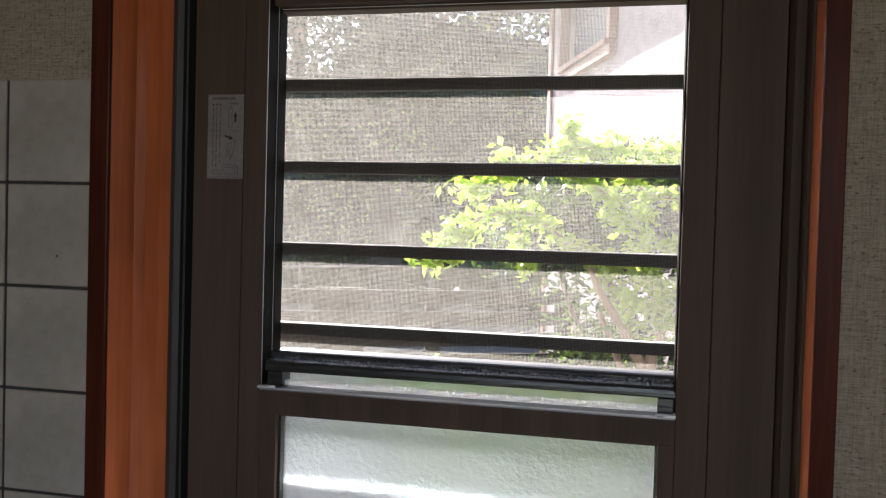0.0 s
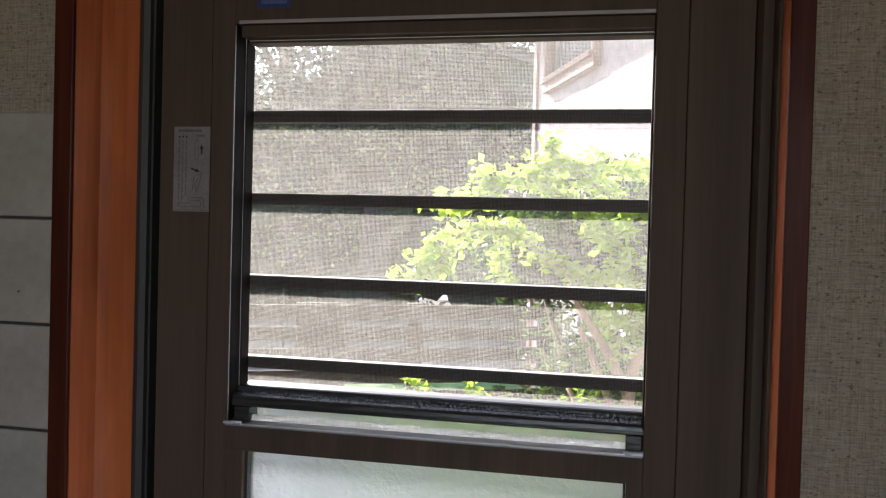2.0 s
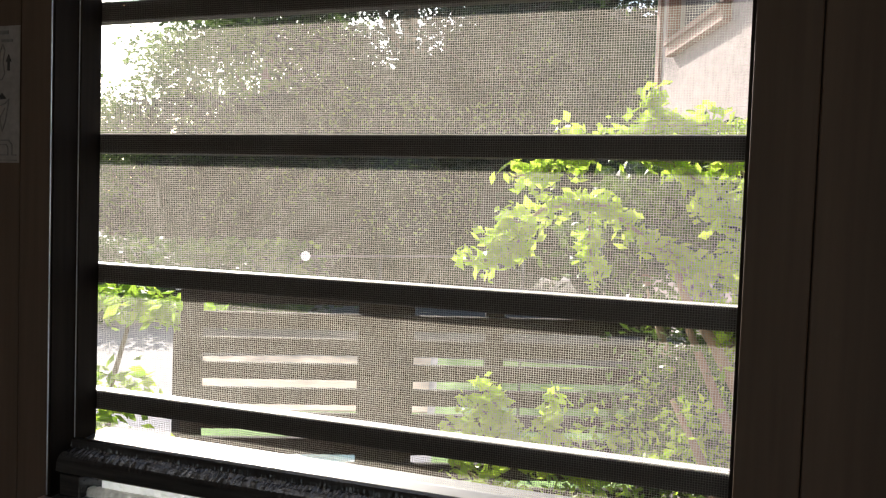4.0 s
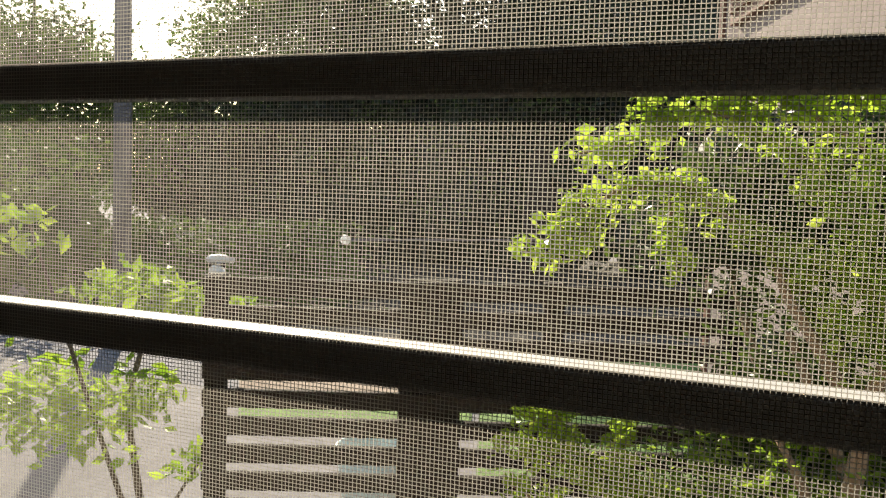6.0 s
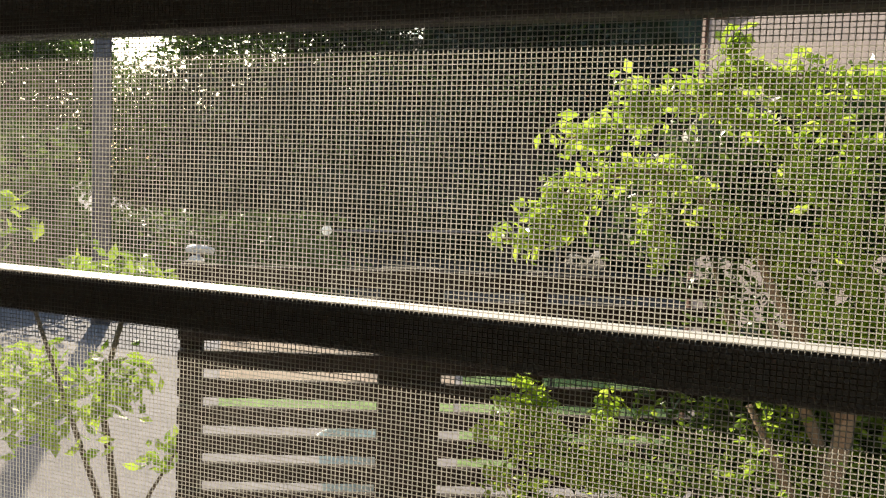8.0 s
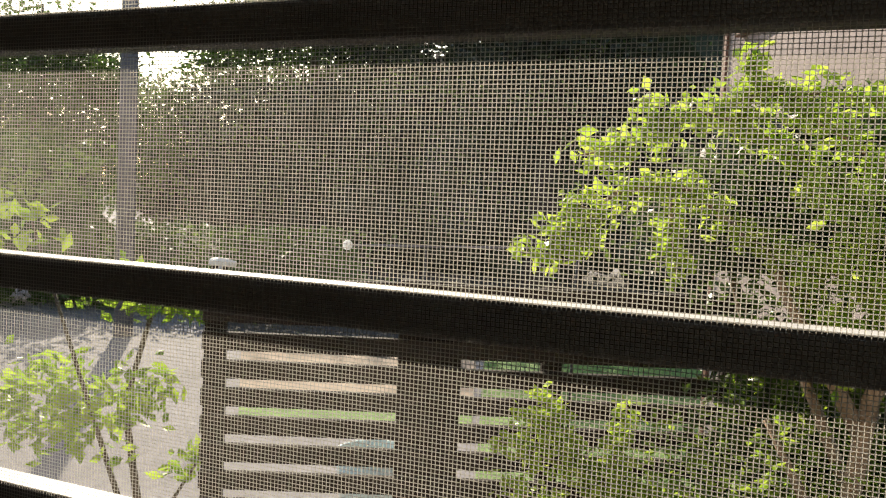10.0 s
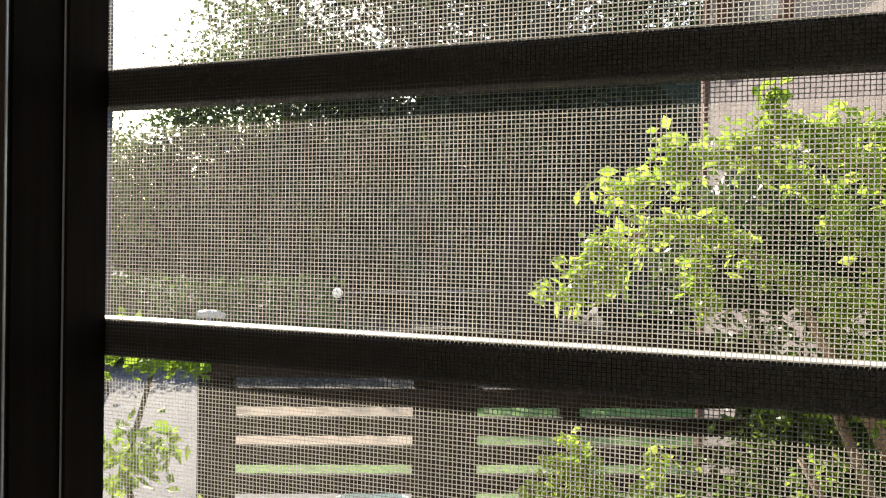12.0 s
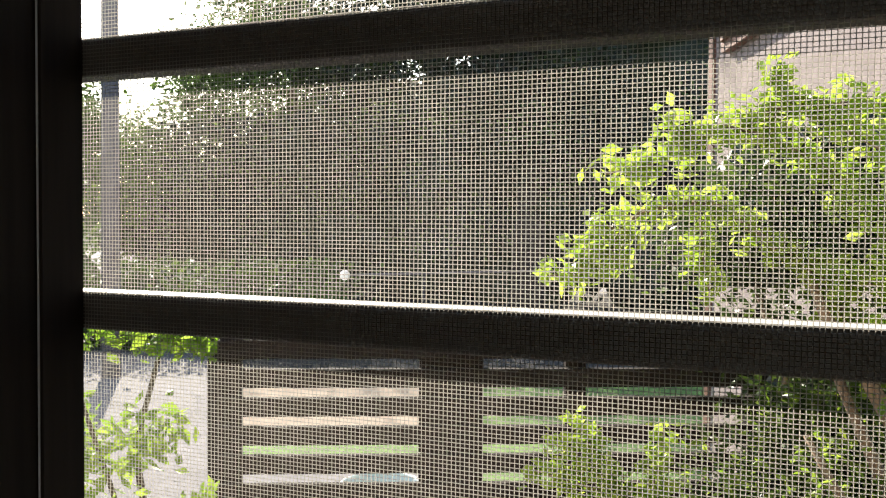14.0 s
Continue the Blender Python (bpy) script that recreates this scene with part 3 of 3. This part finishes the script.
def blob(n, centre, size, shell=0.55):
    """Points in an uneven ball, denser towards its skin."""
    d = rng.normal(size=(n, 3))
    d /= np.linalg.norm(d, axis=1)[:, None]
    r = (shell + (1 - shell) * rng.random(n)) ** 0.6
    lump = 1 + 0.22 * np.sin(5 * d[:, 0] + 3 * d[:, 2]) + 0.15 * np.sin(9 * d[:, 1] + 2)
    return np.array(centre) + d * (r * lump)[:, None] * np.array(size)


def clumps(centres, each, spread):
    c = np.repeat(np.asarray(centres, float), each, axis=0)
    return c + rng.normal(size=c.shape) * np.asarray(spread)


def limb(parent, mat, pts, r0, r1, name="branch"):
    return part(name, tube(pts, np.linspace(r0, r1, len(pts)).tolist(), 7), mat, parent, smooth=True)


def lump(size, seed, cuts=3):
    """An uneven solid ball that fills foliage; leaf_dark colours it as inner shade."""
    bm = bmesh.new()
    bmesh.ops.create_icosphere(bm, subdivisions=cuts, radius=1)
    for v in bm.verts:
        k = 1 + 0.35 * noise.noise(v.co * 1.7 + Vector((seed, 0, 0))) + 0.22 * noise.noise(v.co * 4.5 + Vector((0, seed, 0)))
        v.co = Vector((v.co.x * size[0] * k, v.co.y * size[1] * k, v.co.z * size[2] * k))
    return bm


# clipped shrub with young leaves outside the door
bush = empty("garden_shrub", "leafy shrub with bright young green leaves outside the door", "shrub", at=(0.35, 1.75, GZ + 0.06))
def B(x, y, z):
    return (x - 0.35, y - 1.75, z - GZ - 0.06)
for k, (tx, ty, tz) in enumerate(((0.0, 1.5, 1.15), (0.35, 1.7, 1.35), (0.6, 1.55, 1.2), (-0.15, 1.75, 1.3), (0.75, 1.9, 1.3))):
    x0, y0 = 0.3 + 0.06 * math.cos(k * 1.3), 1.72 + 0.06 * math.sin(k * 1.3)
    limb(bush, bark_tan, [B(x0, y0, GZ + 0.06), B(x0 * 0.8 + tx * 0.2 + 0.02, y0 + 0.02, 0.25), B(x0 * 0.4 + tx * 0.6, y0 * 0.4 + ty * 0.6, 0.8), B(tx, ty, tz)], 0.028, 0.008)
limb(bush, bark_tan, [B(0.10, 1.52, GZ + 0.06), B(0.09, 1.51, 0.40), B(0.11, 1.50, 0.75), B(0.145, 1.485, 1.05), B(0.20, 1.50, 1.20), B(0.24, 1.55, 1.34)], 0.026, 0.010, "trunk")
limb(bush, bark_tan, [B(0.135, 1.488, 0.98), B(0.06, 1.465, 1.12), B(-0.005, 1.46, 1.22), B(-0.05, 1.47, 1.34)], 0.016, 0.007)
limb(bush, bark_tan, [B(0.10, 1.50, 0.70), B(0.04, 1.50, 0.86), B(-0.03, 1.53, 0.98)], 0.015, 0.006)
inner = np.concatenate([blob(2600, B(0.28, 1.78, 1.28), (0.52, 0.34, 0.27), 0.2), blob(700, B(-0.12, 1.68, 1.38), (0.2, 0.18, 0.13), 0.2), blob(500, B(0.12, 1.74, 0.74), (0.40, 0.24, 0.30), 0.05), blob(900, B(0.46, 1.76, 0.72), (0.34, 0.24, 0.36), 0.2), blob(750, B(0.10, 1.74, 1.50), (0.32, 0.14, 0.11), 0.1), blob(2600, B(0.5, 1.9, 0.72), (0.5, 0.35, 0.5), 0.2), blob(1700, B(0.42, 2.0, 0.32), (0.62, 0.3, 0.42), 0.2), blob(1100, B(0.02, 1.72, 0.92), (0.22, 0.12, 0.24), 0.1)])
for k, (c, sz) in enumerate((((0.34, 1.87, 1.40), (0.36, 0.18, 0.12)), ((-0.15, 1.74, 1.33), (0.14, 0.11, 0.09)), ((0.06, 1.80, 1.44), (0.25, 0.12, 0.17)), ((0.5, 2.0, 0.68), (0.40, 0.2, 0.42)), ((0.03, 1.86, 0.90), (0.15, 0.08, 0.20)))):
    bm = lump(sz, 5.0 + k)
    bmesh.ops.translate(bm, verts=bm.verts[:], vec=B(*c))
    part("shade_core", bm, leaf_dark, bush)
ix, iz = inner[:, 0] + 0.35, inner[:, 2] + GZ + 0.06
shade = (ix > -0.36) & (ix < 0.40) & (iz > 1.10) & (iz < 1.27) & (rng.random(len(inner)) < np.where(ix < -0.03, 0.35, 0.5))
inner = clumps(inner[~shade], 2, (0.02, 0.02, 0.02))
leaf_mesh("inner_leaves", inner, rng.uniform(0.024, 0.042, len(inner)), leaf_inner, bush, rng, label="mid-green leaves with inner shade painted in")
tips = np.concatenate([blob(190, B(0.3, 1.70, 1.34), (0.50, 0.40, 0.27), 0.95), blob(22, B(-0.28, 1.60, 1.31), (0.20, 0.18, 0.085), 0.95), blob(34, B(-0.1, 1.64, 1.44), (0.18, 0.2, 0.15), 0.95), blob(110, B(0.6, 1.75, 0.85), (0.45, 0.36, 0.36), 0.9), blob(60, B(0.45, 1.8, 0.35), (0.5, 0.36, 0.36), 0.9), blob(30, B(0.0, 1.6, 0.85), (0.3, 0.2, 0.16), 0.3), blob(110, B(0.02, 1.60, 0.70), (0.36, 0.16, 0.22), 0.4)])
# the hollow below the arching shoots: bright tips left out to paint its shade
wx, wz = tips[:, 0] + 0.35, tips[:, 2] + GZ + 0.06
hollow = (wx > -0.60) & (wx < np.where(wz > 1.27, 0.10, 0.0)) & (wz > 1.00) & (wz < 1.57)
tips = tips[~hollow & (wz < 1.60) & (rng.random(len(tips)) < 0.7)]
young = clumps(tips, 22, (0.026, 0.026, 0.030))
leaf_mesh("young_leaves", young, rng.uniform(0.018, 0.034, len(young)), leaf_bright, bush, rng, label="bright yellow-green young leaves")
# long side shoots with leaves close along them
SHOOTS = (
    [(0.10, 1.55, 1.10), (-0.02, 1.47, 1.30), (-0.09, 1.46, 1.336), (-0.13, 1.45, 1.368), (-0.18, 1.45, 1.415), (-0.26, 1.45, 1.418), (-0.33, 1.45, 1.40), (-0.37, 1.45, 1.365), (-0.39, 1.44, 1.30), (-0.45, 1.44, 1.275), (-0.51, 1.43, 1.274)],
    [(0.05, 1.55, 1.45), (-0.10, 1.47, 1.54), (-0.18, 1.45, 1.56), (-0.24, 1.45, 1.53), (-0.31, 1.44, 1.49), (-0.40, 1.44, 1.473)],
    [(-0.237, 1.45, 1.534), (-0.262, 1.44, 1.556), (-0.283, 1.44, 1.578)],
    [(-0.14, 1.46, 1.555), (-0.097, 1.46, 1.588), (-0.02, 1.46, 1.595), (0.05, 1.46, 1.592), (0.12, 1.47, 1.585), (0.24, 1.48, 1.59), (0.36, 1.5, 1.58)],
    [(-0.08, 1.45, 1.61), (-0.086, 1.45, 1.632), (-0.094, 1.44, 1.655)],
    [(-0.02, 1.46, 1.58), (0.03, 1.45, 1.54), (0.09, 1.44, 1.503), (0.12, 1.44, 1.471), (0.2, 1.45, 1.46), (0.3, 1.47, 1.48)],
    [(0.20, 1.48, 1.18), (0.14, 1.40, 1.23), (0.12, 1.38, 1.28), (0.10, 1.38, 1.32)],
    [(0.24, 1.48, 1.30), (0.17, 1.40, 1.33), (0.12, 1.38, 1.36), (0.06, 1.38, 1.37)],
    [(0.20, 1.50, 1.13), (0.12, 1.40, 1.18), (0.07, 1.38, 1.20)],
    [(-0.03, 1.46, 1.31), (0.03, 1.43, 1.285), (0.09, 1.41, 1.27), (0.13, 1.40, 1.28)],
    [(0.02, 1.46, 1.42), (0.07, 1.42, 1.41), (0.14, 1.40, 1.42)],
    [(-0.22, 1.45, 1.40), (-0.215, 1.44, 1.33), (-0.20, 1.44, 1.25)],
    [(-0.36, 1.45, 1.36), (-0.40, 1.44, 1.375), (-0.43, 1.44, 1.365)],
    [(-0.37, 1.45, 1.33), (-0.43, 1.44, 1.315), (-0.46, 1.44, 1.325)],
    [(0.30, 1.50, 1.20), (0.36, 1.46, 1.30), (0.46, 1.47, 1.36)],
    [(-0.20, 1.60, 0.75), (-0.31, 1.47, 0.84), (-0.29, 1.45, 0.92), (-0.28, 1.45, 0.985)],
    [(-0.25, 1.55, 0.78), (-0.40, 1.45, 0.85), (-0.54, 1.44, 0.88)],
    [(-0.35, 1.50, 0.80), (-0.42, 1.45, 0.91), (-0.49, 1.44, 0.935)],
    [(-0.40, 1.46, 0.90), (-0.43, 1.45, 0.95), (-0.455, 1.44, 0.997)],
    [(-0.36, 1.50, 0.70), (-0.46, 1.45, 0.76), (-0.52, 1.44, 0.79)])
for s in SHOOTS:
    limb(bush, bark_tan, [B(*q) for q in s], 0.010 if s is SHOOTS[0] else 0.004, 0.002, "shoot")
    row = []
    for q0, q1 in zip(s[:-1], s[1:]):
        d = Vector(q1) - Vector(q0)
        row += [Vector(B(*q0)) + d * k for k in np.linspace(0, 0.9, max(2, int(d.length / 0.018)))]
    pts = clumps([tuple(q) for q in row], 16, (0.016, 0.016, 0.018))
    leaf_mesh("shoot_leaves", pts, rng.uniform(0.024, 0.044, len(pts)), leaf_shoot, bush, rng, droop=-0.4, label="bright yellow-green young leaves", slim=0.55)

# slatted board fence
FA, FB = Vector((-1.285, 1.457, 0)), Vector((-0.889, 1.645, 0))
fdir = (FB - FA).normalized()
fang = math.atan2(fdir.y, fdir.x)
fence = empty("board_fence", "dark weathered fence of horizontal boards with narrow gaps", "fence", at=(FA.x, FA.y, GZ + 0.0))
fence.rotation_euler = (0, 0, fang)
for u0, u1 in ((-0.03, 0.02), (0.445, 0.60), (0.80, 0.85), (1.25, 1.30)):
    part("post", box(u0, u1, 0.012, 0.05, 0, 1.47, 0.003), fence_wood, fence)
slat = None
for i in range(20):
    z0 = 1.4775 - 0.0685 * (i + 1) + 0.0155
    if slat is None:
        slat, sz = part("board", box(-0.03, 1.32, -0.012, 0.010, z0 - 0.003, z0 + 0.0415, 0.003), fence_wood, fence), z0
    else:
        ob = new("board", slat.data)
        ob.parent, ob.location.z = fence, z0 - sz


def tree(name, base, height, lean, crown, leaves, size, mat, label, bark_m=bark, r=0.12, core=0.62, deep=0.12):
    t = empty(name, label, "tree", at=base)
    limb(t, bark_m, [(0, 0, 0), (lean[0] * 0.2, lean[1] * 0.3, height * 0.35), (lean[0] * 0.7, lean[1] * 0.7, height * 0.7), (lean[0], lean[1], height)], r, r * 0.25, "trunk")
    for k in range(6):
        a = k * 1.05 + base[0]
        z0 = height * (0.35 + 0.08 * k)
        q = (lean[0] * 0.6 + 0.7 * crown[0] * math.cos(a), lean[1] * 0.6 + 0.7 * crown[1] * math.sin(a), z0 + height * 0.2)
        limb(t, bark_m, [(lean[0] * z0 / height, lean[1] * z0 / height, z0), ((lean[0] * 0.6 + q[0]) / 2, (lean[1] * 0.6 + q[1]) / 2, z0 + height * 0.14), q], r * 0.4, r * 0.1)
    mid = (lean[0], lean[1], height * 0.6)
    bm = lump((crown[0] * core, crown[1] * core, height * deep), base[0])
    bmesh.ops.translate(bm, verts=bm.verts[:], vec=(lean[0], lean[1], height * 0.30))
    part("shade_core", bm, leaf_dark, t)
    cl = blob(leaves // 14, mid, crown, 0.35)
    pts = clumps(cl, 30, (size * 1.5, size * 1.5, size * 1.0))
    leaf_mesh("crown", pts, rng.uniform(0.42, 0.8, len(pts)) * size, mat, t, rng, slim=0.6)
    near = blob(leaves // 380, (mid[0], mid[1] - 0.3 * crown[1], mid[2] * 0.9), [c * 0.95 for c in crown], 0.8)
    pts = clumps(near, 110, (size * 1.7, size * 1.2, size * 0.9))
    leaf_mesh("sunlit_leaves", pts, rng.uniform(0.3, 0.55, len(pts)) * size, leaf_sunlit, t, rng, slim=0.6, label="olive-green leaves with sunlight painted in")
    return t


def farther(ob, k=1.85):
    ob.location = (ob.location.x * k, (ob.location.y + 0.24) * k - 0.24, GZ)
    ob.scale = (k, k, k)


farther(tree("garden_tree", (-4.6, 10.2, GZ), 6.4, (0.2, 0.2), (2.0, 1.6, 3.0), 11500, 0.16, leaf_dark, "dense dark green tree behind the yard", r=0.16, deep=0.15))
farther(tree("garden_tree", (-2.2, 10.9, GZ), 7.0, (0.1, 0.2), (2.2, 1.8, 3.4), 13000, 0.16, leaf_dark, "dense dark green tree behind the yard", r=0.16, core=0.7, deep=0.22))
farther(tree("garden_tree", (-7.7, 11.6, GZ), 5.0, (0.2, 0.2), (1.9, 1.7, 1.5), 9000, 0.16, leaf_mid, "mid-green tree behind the yard", core=0.5, r=0.15))
tree("street_tree", (-16.7, 14.1, GZ), 5.6, (0.2, 0.2), (2.5, 2.0, 2.0), 7000, 0.24, leaf_mid, "mid-green tree across the street", core=0.5)
tree("street_tree", (-16.2, 17.9, GZ), 4.2, (0.1, 0.1), (2.1, 1.6, 1.95), 4200, 0.24, leaf_mid, "low mid-green tree across the street", core=0.6, r=0.08)

tree("garden_tree", (-4.7, 14.9, GZ), 6.5, (0.3, 0.2), (1.9, 1.3, 1.5), 5200, 0.22, leaf_dark, "old garden tree with a thick dark brown trunk", bark_m=bark_dark, r=0.34, core=0.3, deep=0.04)

tree("street_tree", (-20.5, 25.0, GZ), 3.7, (0.1, 0.1), (3.4, 1.6, 1.8), 5600, 0.22, leaf_mid, "low mid-green tree far across the street", core=0.7, deep=0.3)
tree("street_tree", (-26.0, 22.5, GZ), 3.9, (0.1, 0.1), (3.4, 1.6, 1.9), 5600, 0.22, leaf_mid, "low mid-green tree far across the street", core=0.7, deep=0.3)

hedge = empty("hedge", "tall dark overgrown hedge at the back of the yard", "hedge", at=(-3.3, 9.3, GZ))
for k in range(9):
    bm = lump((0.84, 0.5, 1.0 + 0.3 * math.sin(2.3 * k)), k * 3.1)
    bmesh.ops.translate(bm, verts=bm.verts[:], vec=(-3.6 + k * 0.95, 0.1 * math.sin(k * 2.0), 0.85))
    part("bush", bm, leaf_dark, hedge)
hp = np.stack([rng.uniform(-4.3, 4.6, 13000), rng.normal(-0.45, 0.2, 13000), rng.uniform(0, 2.2, 13000)], 1)
bare = (hp[:, 0] > -1.0) & (hp[:, 0] < 1.9) & (rng.random(len(hp)) < 0.85)
leaf_mesh("leaves", hp[~bare], rng.uniform(0.08, 0.14, int((~bare).sum())), leaf_dark, hedge, rng, slim=0.6)
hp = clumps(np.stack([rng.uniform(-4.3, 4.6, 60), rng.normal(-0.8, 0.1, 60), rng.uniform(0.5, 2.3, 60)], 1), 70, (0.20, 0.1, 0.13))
leaf_mesh("sunlit_leaves", hp, rng.uniform(0.035, 0.065, len(hp)), leaf_sunlit, hedge, rng, slim=0.6)
farther(hedge)

street_hedge = empty("hedge", "low mid-green hedge along the street", "hedge", at=(-9.2, 8.6, GZ))
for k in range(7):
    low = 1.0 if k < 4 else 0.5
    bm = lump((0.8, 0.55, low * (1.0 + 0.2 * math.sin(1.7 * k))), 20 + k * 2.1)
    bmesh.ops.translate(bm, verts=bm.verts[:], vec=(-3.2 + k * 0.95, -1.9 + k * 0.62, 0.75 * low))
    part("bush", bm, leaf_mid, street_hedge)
q = rng.uniform(-0.5, 6.5, 9000)
hp = np.stack([-3.2 + q * 0.95 + rng.normal(0.2, 0.3, 9000), -1.9 + q * 0.62 + rng.normal(-0.35, 0.3, 9000), rng.uniform(0, 1, 9000) * np.where(q < 3.5, 2.25, 1.15)], 1)
leaf_mesh("leaves", hp, rng.uniform(0.08, 0.15, len(hp)), leaf_mid, street_hedge, rng, slim=0.6)

# slim shrub by the fence corner
sap = empty("young_shrub", "slim shrub with large pale green leaves on thin stems", "shrub", at=(-1.72, 1.66, GZ))
def S(x, y, z):
    return (x + 1.72, y - 1.66, z - GZ)
limb(sap, bark, [S(-1.72, 1.66, GZ), S(-1.70, 1.68, 0.35), S(-1.74, 1.64, 0.75), S(-1.68, 1.70, 1.08)], 0.016, 0.006, "stem")
limb(sap, bark, [S(-1.71, 1.67, 0.3), S(-1.80, 1.58, 0.72), S(-1.92, 1.47, 1.26)], 0.010, 0.004, "stem")
limb(sap, bark, [S(-1.71, 1.67, 0.2), S(-1.65, 1.74, 0.45), S(-1.58, 1.77, 0.58)], 0.008, 0.004, "stem")
for c, sz, n in (((-1.72, 1.68, 1.07), (0.24, 0.14, 0.09), 220), ((-1.50, 1.70, 1.05), (0.16, 0.12, 0.05), 110), ((-1.94, 1.46, 1.26), (0.10, 0.10, 0.10), 60), ((-1.92, 1.55, 0.74), (0.30, 0.16, 0.15), 420), ((-1.66, 1.62, 0.80), (0.12, 0.12, 0.10), 110), ((-1.60, 1.76, 0.57), (0.10, 0.08, 0.06), 34)):
    pts = blob(n, S(*c), sz, 0.2)
    leaf_mesh("leaves", pts, rng.uniform(0.04, 0.068, n), leaf_bright, sap, rng, droop=0.0, slim=0.5)

# utility pole
pole = empty("utility_pole", "grey round concrete utility pole", "utility pole", at=(-6.9, 7.0, GZ))
part("shaft", tube([(0, 0, 0), (0, 0, 3.5), (0, 0, 8.0)], [0.10, 0.09, 0.07], 14), pole_mat, pole, smooth=True)

# neighbouring house: side wall that runs towards the yard
HA, HB = Vector((-0.55, 5.2, 0)), Vector((0.40, 2.75, 0))
hang = math.atan2(HB.y - HA.y, HB.x - HA.x)
hlen = (HB - HA).length
house = empty("neighbour_house", "neighbouring house with pinkish-white rendered wall and brown trim", "house", at=(HA.x, HA.y, GZ))
house.rotation_euler = (0, 0, hang)
W0, W1, WZ0, WZ1 = 0.30, 1.30, 2.70, 3.35
part("wall", box(0, W0, 0, 0.15, 0, 3.4), stucco, house)
part("wall", box(W1, hlen, 0, 0.15, 0, 3.4), stucco, house)
part("wall", box(W0, W1, 0, 0.15, 0, WZ0), stucco, house)
part("wall", box(W0, W1, 0, 0.15, WZ1, 3.4), stucco, house)
part("corner_trim", box(-0.085, 0.0, -0.02, 0.15, 0, 3.4, 0.004), brown_trim, house)
part("end_wall", box(0.0, 0.15, 0.15, 3.0, 0, 3.4), stucco, house)
win = part("window_frame", box(W0 - 0.03, W1 + 0.03, -0.05, -0.001, WZ0 - 0.06, WZ0, 0.004), brown_trim, house)
part("sill", box(W0, W1, -0.07, 0.1, WZ0, WZ0 + 0.03), brown_trim, win)
part("jamb", box(W0 - 0.03, W0 + 0.02, -0.05, 0.02, WZ0 + 0.03, WZ1), brown_trim, win)
part("jamb", box(W1 - 0.02, W1 + 0.03, -0.05, 0.02, WZ0 + 0.03, WZ1), brown_trim, win)
part("pane", box(W0 + 0.02, W1 - 0.02, 0.05, 0.06, WZ0 + 0.03, WZ1), dark_glass, win)
part("roof", prism([(-0.42, 3.32), (-0.42, 3.44), (1.6, 4.5), (3.4, 3.44), (3.4, 3.32), (1.5, 3.42)], "x", -0.7, hlen + 0.4), roof_mat, house)

# clothes pole in the yard
cp = empty("clothes_pole", "thin dark clothes pole with a white end cap on stands", "clothes pole", at=(-2.257, 3.758, GZ))
part("rod", tube([(0, 0, 1.40), (1.0, 1.15, 1.40)], [0.007, 0.006], 10), pole_mat, cp, smooth=True)
bm = bmesh.new()
bmesh.ops.create_uvsphere(bm, u_segments=12, v_segments=8, radius=0.027, matrix=Matrix.Translation((0, 0, 1.40)))
part("cap", bm, cap_plastic, cp, "white plastic end cap", smooth=True)
for u in (0.3, 0.95):
    part("stand", tube([(u, u * 1.15, 0), (u, u * 1.15, 1.394)], [0.010, 0.008], 8), rubber, cp, smooth=True)

# garden water post with a tap
wp = empty("water_post", "slim dark garden water post with a pale metal tap", "garden tap", at=(-2.86, 3.47, GZ))
part("post", box(-0.032, 0.032, -0.032, 0.032, 0, 1.28, 0.006), fence_wood, wp)
part("cap", box(-0.038, 0.038, -0.038, 0.038, 1.281, 1.30, 0.006), white_cap, wp, "white plastic cap")
tap = part("tap", tube([(0.0, -0.03, 1.22), (0.05, -0.09, 1.23), (0.12, -0.12, 1.23), (0.17, -0.14, 1.21), (0.18, -0.145, 1.16)], [0.026, 0.026, 0.024, 0.022, 0.020], 12), white_cap, wp, "pale glossy tap", smooth=True)
part("tap_handle", tube([(0.03, -0.12, 1.285), (0.09, -0.10, 1.295), (0.16, -0.07, 1.285)], [0.014, 0.022, 0.014], 10), white_cap, tap, smooth=True)
part("tap_stem", tube([(0.09, -0.105, 1.23), (0.09, -0.10, 1.29)], [0.010, 0.010], 8), steel, tap, smooth=True)

# plastic tub behind the fence
mint = grainy("pale_mint_plastic", (0.70, 0.82, 0.76), (0.80, 0.88, 0.83), (1, 1, 1), 40, 0.4)
tub = empty("garden_tub", "pale mint plastic garden tub standing on concrete", "tub", at=(-2.02, 3.72, GZ))
rings = [(0.15, 0.0), (0.165, 0.004), (0.19, 0.17), (0.205, 0.34), (0.198, 0.34), (0.182, 0.17), (0.158, 0.012), (0.0, 0.012)]
bm = bmesh.new()
loops = [[bm.verts.new((max(rad, 0.001) * math.cos(a), max(rad, 0.001) * math.sin(a), z)) for a in np.linspace(0, 2 * math.pi, 33)[:-1]] for rad, z in rings]
for lo_, hi_ in zip(loops, loops[1:]):
    for k in range(32):
        bm.faces.new((lo_[k], lo_[(k + 1) % 32], hi_[(k + 1) % 32], hi_[k]))
bm.faces.new(loops[0][::-1]), bm.faces.new(loops[-1])
bmesh.ops.recalc_face_normals(bm, faces=bm.faces[:])
part("body", bm, mint, tub, smooth=True)
ring = [(0.207 * math.cos(a), 0.207 * math.sin(a), 0.335) for a in np.linspace(0, 2 * math.pi, 33)]
part("rim", tube(ring, [0.010] * 33, 8), mint, tub, smooth=True)
